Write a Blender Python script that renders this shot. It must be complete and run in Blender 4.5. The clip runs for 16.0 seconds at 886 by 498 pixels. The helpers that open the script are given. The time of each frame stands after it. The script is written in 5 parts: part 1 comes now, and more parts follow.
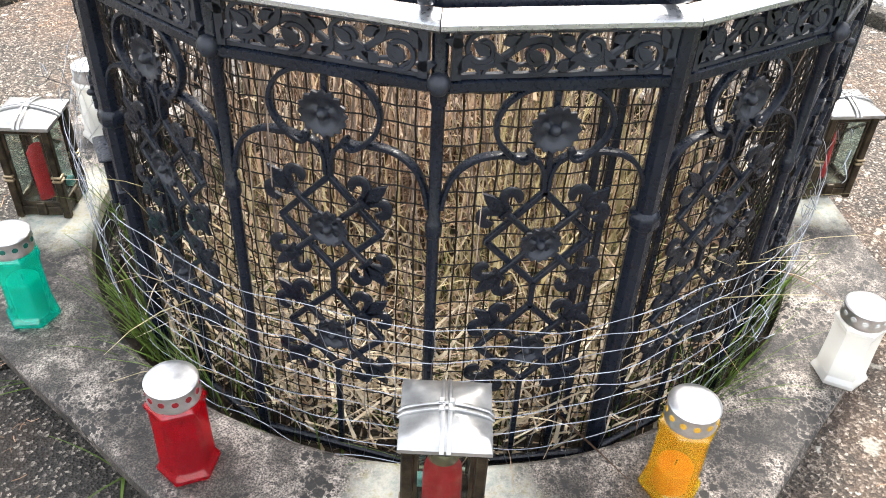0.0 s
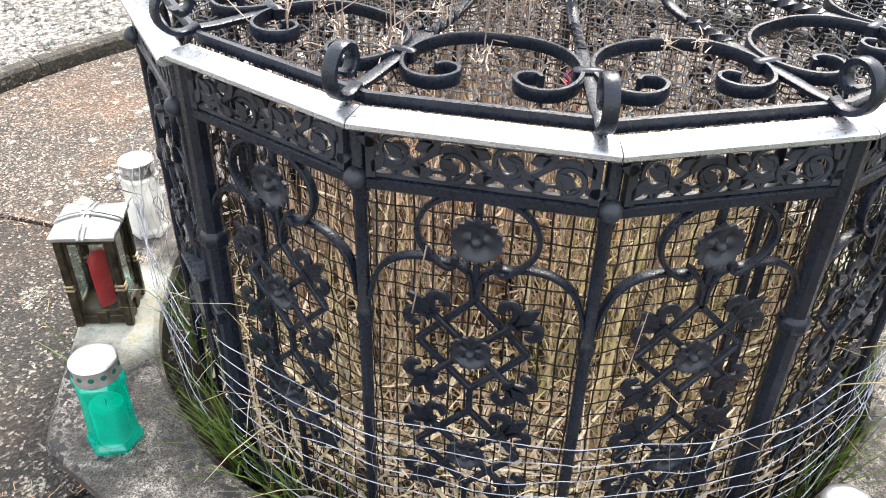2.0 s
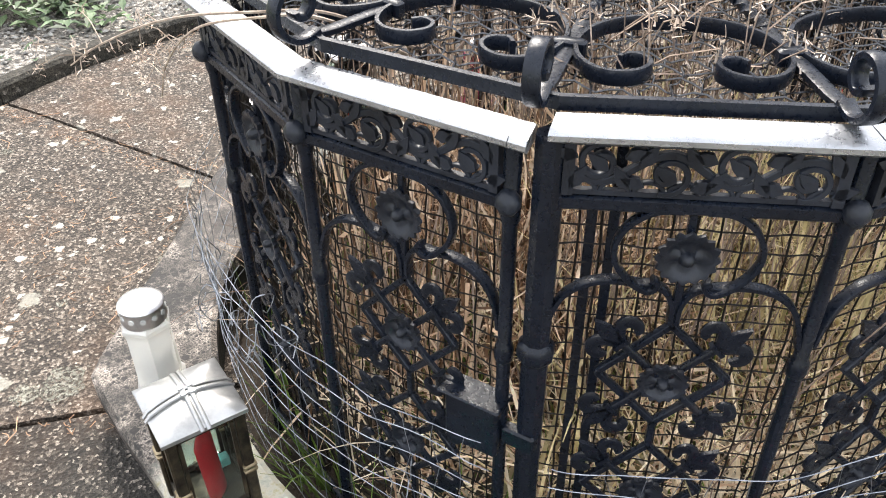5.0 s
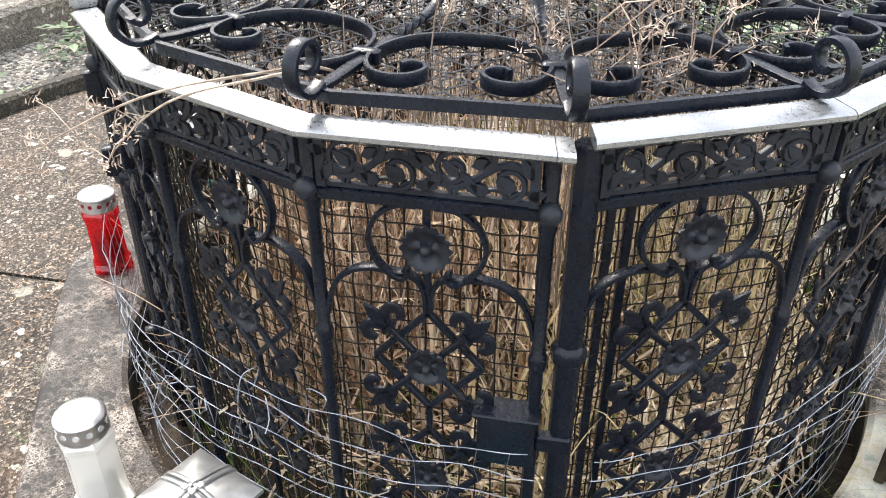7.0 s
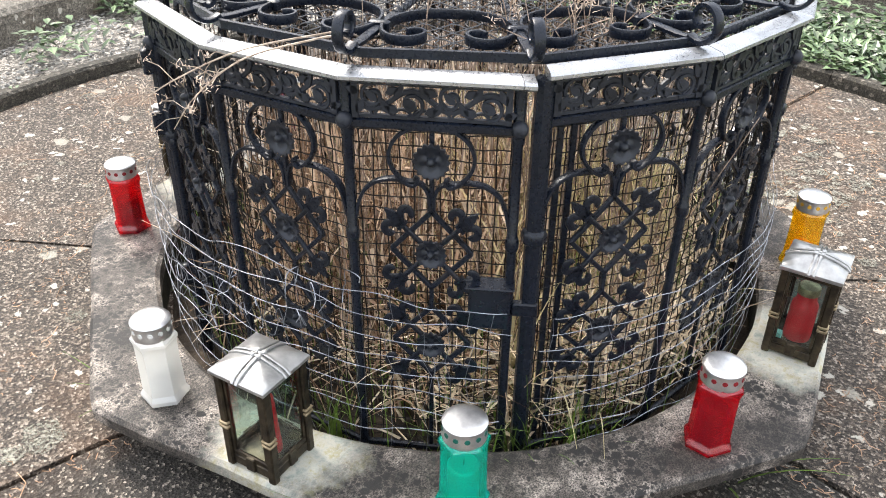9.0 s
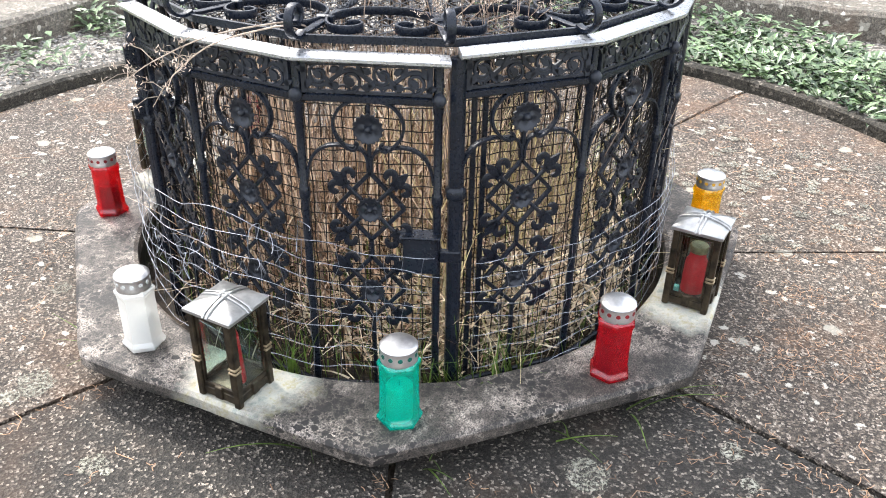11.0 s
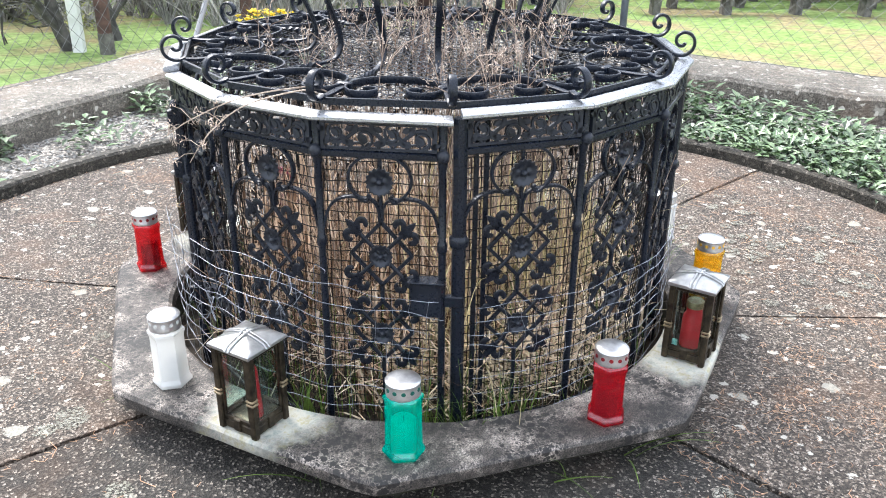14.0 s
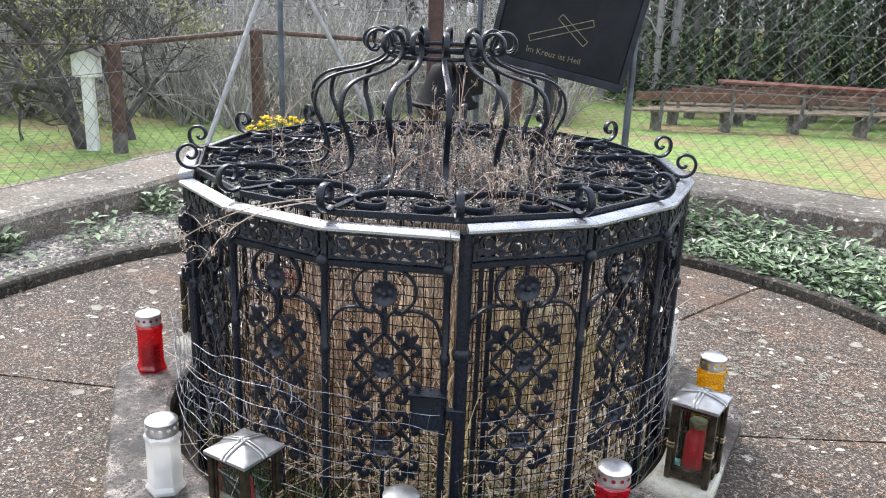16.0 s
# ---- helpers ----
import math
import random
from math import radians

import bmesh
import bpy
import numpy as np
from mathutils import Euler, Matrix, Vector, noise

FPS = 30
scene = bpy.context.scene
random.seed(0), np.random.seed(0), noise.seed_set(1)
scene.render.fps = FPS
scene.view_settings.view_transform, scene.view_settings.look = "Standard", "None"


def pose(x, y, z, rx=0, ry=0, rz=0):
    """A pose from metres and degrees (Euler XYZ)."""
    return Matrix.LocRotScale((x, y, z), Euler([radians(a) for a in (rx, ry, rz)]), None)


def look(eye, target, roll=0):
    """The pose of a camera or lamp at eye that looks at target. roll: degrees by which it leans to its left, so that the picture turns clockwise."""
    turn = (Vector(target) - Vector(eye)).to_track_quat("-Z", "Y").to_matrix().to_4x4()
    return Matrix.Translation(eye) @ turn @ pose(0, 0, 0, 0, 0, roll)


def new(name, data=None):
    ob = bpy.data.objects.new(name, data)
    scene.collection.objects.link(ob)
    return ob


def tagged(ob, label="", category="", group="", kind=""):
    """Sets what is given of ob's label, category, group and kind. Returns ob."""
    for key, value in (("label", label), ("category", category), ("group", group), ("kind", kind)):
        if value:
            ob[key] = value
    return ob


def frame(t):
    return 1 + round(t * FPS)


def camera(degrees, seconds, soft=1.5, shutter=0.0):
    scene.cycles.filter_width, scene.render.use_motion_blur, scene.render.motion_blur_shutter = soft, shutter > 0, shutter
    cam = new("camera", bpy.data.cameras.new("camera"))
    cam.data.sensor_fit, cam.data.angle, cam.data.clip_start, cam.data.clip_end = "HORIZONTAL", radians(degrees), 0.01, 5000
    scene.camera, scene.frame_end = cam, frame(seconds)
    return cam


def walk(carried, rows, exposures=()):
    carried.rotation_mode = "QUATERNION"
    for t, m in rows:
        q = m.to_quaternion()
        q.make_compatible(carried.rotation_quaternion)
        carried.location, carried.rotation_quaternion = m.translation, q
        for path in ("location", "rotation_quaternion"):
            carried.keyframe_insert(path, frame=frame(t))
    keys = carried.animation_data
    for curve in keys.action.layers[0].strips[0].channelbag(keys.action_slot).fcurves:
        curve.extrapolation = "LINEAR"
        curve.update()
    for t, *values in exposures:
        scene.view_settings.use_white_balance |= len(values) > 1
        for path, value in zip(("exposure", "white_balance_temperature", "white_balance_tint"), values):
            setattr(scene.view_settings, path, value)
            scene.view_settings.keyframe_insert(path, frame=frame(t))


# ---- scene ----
cam = camera(55.3, 16.0, soft=1.0)
PATH = [
    (0, (0.053, -1.714, 1.264), (-0.009, -0.136, 0.037), 2.9),
    (0.5, (-0.044, -1.793, 1.286), (-0.058, -0.218, 0.054), 3.1),
    (1, (-0.119, -1.809, 1.298), (-0.1, -0.226, 0.075), 3.6),
    (1.5, (-0.158, -1.672, 1.297), (-0.153, -0.078, 0.089), 2.8),
    (2, (-0.21, -1.603, 1.329), (-0.187, 0.018, 0.158), 1.5),
    (2.5, (-0.381, -1.53, 1.315), (-0.162, 0.093, 0.167), 0.3),
    (3, (-0.547, -1.471, 1.316), (-0.12, 0.106, 0.163), 1.3),
    (3.5, (-0.669, -1.32, 1.284), (-0.209, 0.246, 0.128), 0.7),
    (4, (-0.775, -1.214, 1.291), (-0.272, 0.314, 0.102), 0.3),
    (4.5, (-0.928, -1.16, 1.282), (-0.257, 0.29, 0.079), 0.0),
    (5, (-1.03, -1.107, 1.272), (-0.239, 0.288, 0.077), -0.6),
    (5.2, (-1.043, -1.068, 1.259), (-0.225, 0.318, 0.072), -1.0),
    (7.3, (-1.36, -0.925, 1.271), (-0.027, 0.122, 0.207), 0.6),
    (7.5, (-1.381, -0.977, 1.281), (-0.03, 0.08, 0.253), 0.4),
    (8, (-1.435, -1.048, 1.327), (-0.079, 0.018, 0.314), 0.1),
    (8.5, (-1.592, -1.065, 1.322), (-0.22, -0.04, 0.29), 0.2),
    (9, (-1.732, -1.108, 1.35), (-0.339, -0.152, 0.281), 0.6),
    (9.5, (-1.784, -1.192, 1.363), (-0.36, -0.284, 0.292), 0.7),
    (10, (-1.86, -1.312, 1.39), (-0.423, -0.39, 0.349), 0.4),
    (10.2, (-1.884, -1.323, 1.399), (-0.443, -0.398, 0.367), 0.5),
    (12.3, (-2.058, -1.474, 1.336), (-0.588, -0.53, 0.362), 1.6),
    (12.5, (-2.061, -1.489, 1.337), (-0.597, -0.525, 0.375), 1.5),
    (13, (-2.071, -1.521, 1.351), (-0.612, -0.514, 0.425), 1.1),
    (13.5, (-2.077, -1.538, 1.357), (-0.608, -0.5, 0.481), 0.7),
    (14, (-2.082, -1.541, 1.364), (-0.597, -0.484, 0.54), 0.5),
    (14.5, (-2.083, -1.538, 1.378), (-0.584, -0.465, 0.601), 0.9),
    (15, (-2.082, -1.54, 1.379), (-0.567, -0.449, 0.662), 1.3),
    (15.5, (-2.093, -1.544, 1.384), (-0.557, -0.439, 0.736), 2.0),
    (16, (-2.093, -1.538, 1.389), (-0.542, -0.425, 0.794), 2.1),
]
walk(cam, [(t, look(eye, target, roll)) for t, eye, target, roll in PATH],
     exposures=[(0, 1.86, 6480, 10), (1.5, 1.88, 6450, 10), (2, 1.88, 6480, 10), (3.5, 1.40, 6500, 10), (5, 1.43, 6500, 10), (8, 1.54, 6500, 10), (9, 1.50, 6500, 10), (9.5, 1.72, 6450, 10), (10, 1.74, 6400, 10),
                (12.5, 1.68, 6080, 11), (14, 1.66, 6000, 10), (15, 1.3, 6030, 11), (16, 1.18, 6050, 12)])

# ---- world and light ----
world = bpy.data.worlds.new("overcast_sky")
scene.world = world
world.use_nodes = True
wn, wl = world.node_tree.nodes, world.node_tree.links
sky = wn.new("ShaderNodeTexSky")
sky.sky_type = "NISHITA"
sky.sun_disc = False
sky.sun_elevation, sky.sun_rotation = radians(48), radians(20)
sky.air_density, sky.dust_density, sky.ozone_density = 1.0, 6.0, 1.0
soft_white = wn.new("ShaderNodeMix")
soft_white.data_type = "RGBA"
soft_white.inputs[0].default_value = 0.6
soft_white.inputs[7].default_value = (9.0, 9.3, 9.8, 1)
wl.new(sky.outputs[0], soft_white.inputs[6])
wl.new(soft_white.outputs[2], wn["Background"].inputs[0])
wn["Background"].inputs[1].default_value = 0.125
sun = new("sun", bpy.data.lights.new("sun", "SUN"))
sun.data.energy, sun.data.angle, sun.data.color = 1.9, radians(18), (1.0, 0.96, 0.9)
sun.matrix_world = look((1.6, 4.5, 5.2), (0, 0, 0))


# ---- geometry helpers ----
class Geo:
    """Collects vertices and faces of one mesh."""

    def __init__(self):
        self.v, self.f = [], []

    def add(self, verts, faces):
        n = len(self.v)
        self.v.extend([tuple(p) for p in verts])
        self.f.extend([tuple(i + n for i in f) for f in faces])

    def box(self, x0, x1, y0, y1, z0, z1, bevel=0.0):
        if bevel <= 0:
            self.add([(x, y, z) for z in (z0, z1) for y in (y0, y1) for x in (x0, x1)],
                     [(0, 2, 3, 1), (4, 5, 7, 6), (0, 1, 5, 4), (2, 6, 7, 3), (0, 4, 6, 2), (1, 3, 7, 5)])
            return
        b = bevel
        rings = []
        for z, e in ((z0, b), (z0 + b, 0), (z1 - b, 0), (z1, b)):
            rings.append([(x0 + e + b, y0 + e, z), (x1 - e - b, y0 + e, z), (x1 - e, y0 + e + b, z), (x1 - e, y1 - e - b, z),
                          (x1 - e - b, y1 - e, z), (x0 + e + b, y1 - e, z), (x0 + e, y1 - e - b, z), (x0 + e, y0 + e + b, z)])
        self.rings(rings)

    def rings(self, rings, close=True, caps=True):
        """Joins rings of equal length into a skin."""
        k, m = len(rings[0]), len(rings)
        faces = []
        for i in range(m - 1):
            for j in range(k if close else k - 1):
                a, b = i * k + j, i * k + (j + 1) % k
                faces.append((a, b, b + k, a + k))
        if caps:
            faces += [tuple(range(k))[::-1], tuple((m - 1) * k + j for j in range(k))]
        self.add([p for r in rings for p in r], faces)

    def sweep(self, pts, a, b, normal, taper=None):
        """A bar of section a (across, in plane) by b (along normal) along the points."""
        pts = [Vector(p) for p in pts]
        nrm = Vector(normal).normalized()
        rings = []
        for i, p in enumerate(pts):
            t = (pts[min(i + 1, len(pts) - 1)] - pts[max(i - 1, 0)]).normalized()
            s = nrm.cross(t)
            if s.length < 1e-6:
                s = Vector((1, 0, 0))
            s.normalize()
            k = 1.0 if taper is None else taper(i / (len(pts) - 1))
            ha, hb = s * a / 2 * k, nrm * b / 2
            ca, cb = ha * 0.7, hb * 0.7
            rings.append([p + ha + cb, p + ca + hb, p - ca + hb, p - ha + cb, p - ha - cb, p - ca - hb, p + ca - hb, p + ha - cb])
        self.rings(rings)

    def tube(self, pts, r, k=4, taper=None):
        pts = [Vector(p) for p in pts]
        rings = []
        for i, p in enumerate(pts):
            t = (pts[min(i + 1, len(pts) - 1)] - pts[max(i - 1, 0)]).normalized()
            ref = Vector((0, 0, 1)) if abs(t.z) < 0.9 else Vector((1, 0, 0))
            s = t.cross(ref).normalized()
            u = s.cross(t)
            q = r * (1.0 if taper is None else taper(i / (len(pts) - 1)))
            rings.append([p + (s * math.cos(w) + u * math.sin(w)) * q for w in (2 * math.pi * j / k for j in range(k))])
        self.rings(rings)

    def lathe(self, profile, k=24, centre=(0, 0, 0), phase=0.0, squash=None):
        cx, cy, cz = centre
        self.rings([[(cx + r * math.cos(w), cy + r * math.sin(w), cz + z) for w in (phase + 2 * math.pi * j / k for j in range(k))] for r, z in profile])

    def mesh(self, name, mat, smooth=False, angle=40):
        me = bpy.data.meshes.new(name)
        me.from_pydata(self.v, [], self.f)
        me.materials.append(mat)
        me.validate()
        if smooth:
            me.shade_smooth()
            me.set_sharp_from_angle(angle=radians(angle))
        me.update()
        return me


def part(name, geo, mat, parent, label="", at=None, smooth=False, angle=40):
    """Links a mesh under a thing or a part; geo is a Geo or a finished mesh."""
    me = geo if isinstance(geo, bpy.types.Mesh) else geo.mesh(name, mat, smooth, angle)
    ob = new(name, me)
    ob.parent = parent
    if at is not None:
        ob.matrix_basis = at
    if label:
        ob["label"] = label
    return ob


def thing(name, label, category, at=None, group="", kind=""):
    ob = new(name)
    ob.empty_display_size = 0.05
    if at is not None:
        ob.matrix_basis = at
    return tagged(ob, label, category, group, kind)


def solo(name, geo, mat, label, category="", group="", kind="", at=None, smooth=False, angle=40):
    ob = new(name, geo if isinstance(geo, bpy.types.Mesh) else geo.mesh(name, mat, smooth, angle))
    if at is not None:
        ob.matrix_basis = at
    return tagged(ob, label, category, group, kind)


def arc(cx, cy, r, a0, a1, n):
    return [(cx + r * math.cos(radians(a0 + (a1 - a0) * i / n)), cy + r * math.sin(radians(a0 + (a1 - a0) * i / n))) for i in range(n + 1)]


def spiral(cx, cy, r0, r1, a0, a1, n):
    return [(cx + (r0 + (r1 - r0) * i / n) * math.cos(radians(a0 + (a1 - a0) * i / n)),
             cy + (r0 + (r1 - r0) * i / n) * math.sin(radians(a0 + (a1 - a0) * i / n))) for i in range(n + 1)]


def smooth_path(pts, n=6):
    """Catmull-Rom through the points."""
    p = [Vector(q) for q in pts]
    p = [p[0] * 2 - p[1]] + p + [p[-1] * 2 - p[-2]]
    out = []
    for i in range(1, len(p) - 2):
        for j in range(n):
            t = j / n
            out.append(0.5 * ((2 * p[i]) + (p[i + 1] - p[i - 1]) * t + (2 * p[i - 1] - 5 * p[i] + 4 * p[i + 1] - p[i + 2]) * t * t
                              + (3 * p[i] - p[i - 1] - 3 * p[i + 1] + p[i + 2]) * t ** 3))
    return out + [p[-2]]


# ---- materials ----
def material(name):
    m = bpy.data.materials.new(name)
    m.use_nodes = True
    return m, m.node_tree.nodes, m.node_tree.links, m.node_tree.nodes["Principled BSDF"]


def ramp(nodes, links, source, stops):
    r = nodes.new("ShaderNodeValToRGB")
    el = r.color_ramp.elements
    while len(el) < len(stops):
        el.new(0.5)
    for e, (p, c) in zip(el, stops):
        e.position, e.color = p, (*c, 1) if len(c) == 3 else c
    links.new(source, r.inputs[0])
    return r.outputs[0]


def tex(nodes, links, scale, detail=6, rough=0.6, coords="Object", kind="Noise"):
    tc = nodes.new("ShaderNodeTexCoord")
    if kind == "Noise":
        n = nodes.new("ShaderNodeTexNoise")
        n.inputs["Detail"].default_value, n.inputs["Roughness"].default_value = detail, rough
    else:
        n = nodes.new("ShaderNodeTexVoronoi")
    n.inputs["Scale"].default_value = scale
    links.new(tc.outputs[coords], n.inputs["Vector"])
    return n


def mix(nodes, links, fac, a, b, blend="MIX"):
    m = nodes.new("ShaderNodeMix")
    m.data_type, m.blend_type = "RGBA", blend
    for sock, val in ((m.inputs[0], fac), (m.inputs[6], a), (m.inputs[7], b)):
        if hasattr(val, "links"):
            links.new(val, sock)
        elif isinstance(val, (int, float)):
            sock.default_value = val
        else:
            sock.default_value = (*val, 1)
    return m.outputs[2]


def bump(nodes, links, bsdf, height, strength, distance):
    b = nodes.new("ShaderNodeBump")
    b.inputs["Strength"].default_value, b.inputs["Distance"].default_value = strength, distance
    links.new(height, b.inputs["Height"])
    links.new(b.outputs[0], bsdf.inputs["Normal"])
    return b


def two_tone(name, dark, light, scale, rough=0.8, fine=0, spec=0.5, metal=0.0, bump_d=0.0, rand=0.0, coords="Object", sub=0.0, contrast=(0.35, 0.65)):
    m, n, l, b = material(name)
    t = tex(n, l, scale, coords=coords)
    col = ramp(n, l, t.outputs[0], [(contrast[0], dark), (contrast[1], light)])
    if rand:
        gi = n.new("ShaderNodeNewGeometry")
        oi = n.new("ShaderNodeObjectInfo")
        ad = n.new("ShaderNodeMath")
        ad.operation = "ADD"
        l.new(gi.outputs["Random Per Island"], ad.inputs[0])
        l.new(oi.outputs["Random"], ad.inputs[1])
        fr = n.new("ShaderNodeMath")
        fr.operation = "FRACT"
        l.new(ad.outputs[0], fr.inputs[0])
        v = ramp(n, l, fr.outputs[0], [(0, (1 - rand,) * 3), (1, (1 + rand,) * 3)])
        col = mix(n, l, 1.0, col, v, "MULTIPLY")
    l.new(col, b.inputs["Base Color"])
    b.inputs["Roughness"].default_value, b.inputs["Specular IOR Level"].default_value, b.inputs["Metallic"].default_value = rough, spec, metal
    if fine:
        t2 = tex(n, l, fine, coords=coords)
        bump(n, l, b, t2.outputs[0], 0.6, bump_d)
    if sub:
        b.inputs["Subsurface Weight"].default_value = sub
        b.inputs["Subsurface Radius"].default_value = (0.01, 0.01, 0.01)
    return m


def iron_material(name, dark, light, rough):
    m, n, l, b = material(name)
    big, fine = tex(n, l, 9), tex(n, l, 160, detail=4)
    col = ramp(n, l, big.outputs[0], [(0.3, dark), (0.62, light), (0.82, (0.035, 0.028, 0.024))])
    l.new(col, b.inputs["Base Color"])
    r = ramp(n, l, fine.outputs[0], [(0.3, (rough - 0.1,) * 3), (0.7, (rough + 0.14,) * 3)])
    l.new(r, b.inputs["Roughness"])
    b.inputs["Specular IOR Level"].default_value = 0.34
    bump(n, l, b, fine.outputs[0], 0.5, 0.0014)
    return m


IRON = iron_material("painted_iron", (0.0025, 0.004, 0.008), (0.007, 0.0105, 0.019), 0.29)
IRON_CAST = iron_material("cast_iron", (0.004, 0.005, 0.008), (0.020, 0.024, 0.034), 0.36)
# same black iron, coloured pale: the sky's sheen on the rails is painted in
IRON_CAP = iron_material("sky_sheen_iron_cap", (0.30, 0.31, 0.33), (0.46, 0.47, 0.49), 0.30)
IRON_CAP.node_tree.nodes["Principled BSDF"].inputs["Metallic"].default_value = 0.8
COVER_WIRE = two_tone("cover_wire", (0.011, 0.011, 0.013), (0.042, 0.042, 0.047), 30, rough=0.24, spec=0.9)
MESH_WIRE = two_tone("dark_wire", (0.004, 0.004, 0.004), (0.018, 0.014, 0.011), 30, rough=0.6, spec=0.25)
ZINC = two_tone("galvanised_wire", (0.16, 0.17, 0.19), (0.42, 0.44, 0.48), 25, rough=0.38, metal=0.75)
ZINC_OLD = two_tone("weathered_galvanised_wire", (0.07, 0.07, 0.07), (0.20, 0.20, 0.195), 18, rough=0.55, metal=0.4)


def straw_material():
    """Dry stalks, each of its own shade from dark brown to pale tan."""
    m, n, l, b = material("dry_straw")
    gi, t = n.new("ShaderNodeNewGeometry"), tex(n, l, 22)
    col = ramp(n, l, gi.outputs["Random Per Island"], [(0.0, (0.06, 0.034, 0.02)), (0.30, (0.25, 0.155, 0.095)), (0.46, (0.62, 0.44, 0.30)), (0.74, (0.85, 0.66, 0.48)), (1.0, (0.93, 0.81, 0.65))])
    col = mix(n, l, 1.0, col, ramp(n, l, t.outputs[0], [(0.34, (0.72, 0.70, 0.68)), (0.62, (1.06, 1.05, 1.04))]), "MULTIPLY")
    l.new(col, b.inputs["Base Color"])
    b.inputs["Roughness"].default_value, b.inputs["Specular IOR Level"].default_value = 0.65, 0.3
    return m


STRAW = straw_material()


def thin(m, share):
    """Lets light through a leaf or blade."""
    n, l = m.node_tree.nodes, m.node_tree.links
    b = n["Principled BSDF"]
    t, x = n.new("ShaderNodeBsdfTranslucent"), n.new("ShaderNodeMixShader")
    l.new(b.inputs["Base Color"].links[0].from_socket, t.inputs[0])
    x.inputs[0].default_value = share
    l.new(b.outputs[0], x.inputs[1])
    l.new(t.outputs[0], x.inputs[2])
    l.new(x.outputs[0], n["Material Output"].inputs[0])
    return m


thin(STRAW, 0.5)
STRAW_DARK = two_tone("dead_weed_stem", (0.17, 0.12, 0.09), (0.44, 0.34, 0.27), 20, rough=0.85, rand=0.4, spec=0.2)
SEED = two_tone("dried_seed_head", (0.30, 0.23, 0.18), (0.60, 0.50, 0.41), 60, rough=0.95, rand=0.35, spec=0.1)
GRASS = two_tone("green_grass", (0.07, 0.13, 0.02), (0.20, 0.30, 0.06), 12, rough=0.55, rand=0.4)
thin(GRASS, 0.35)
# yellow-green grass lightened so that its colour stands in for sunlight
SUNLIT_GRASS = thin(two_tone("sunlit_yellow_grass", (0.34, 0.29, 0.13), (0.74, 0.63, 0.39), 12, rough=0.6, rand=0.5), 0.45)
SOIL = two_tone("dark_soil", (0.018, 0.014, 0.010), (0.07, 0.052, 0.036), 14, rough=0.95, fine=90, bump_d=0.02)


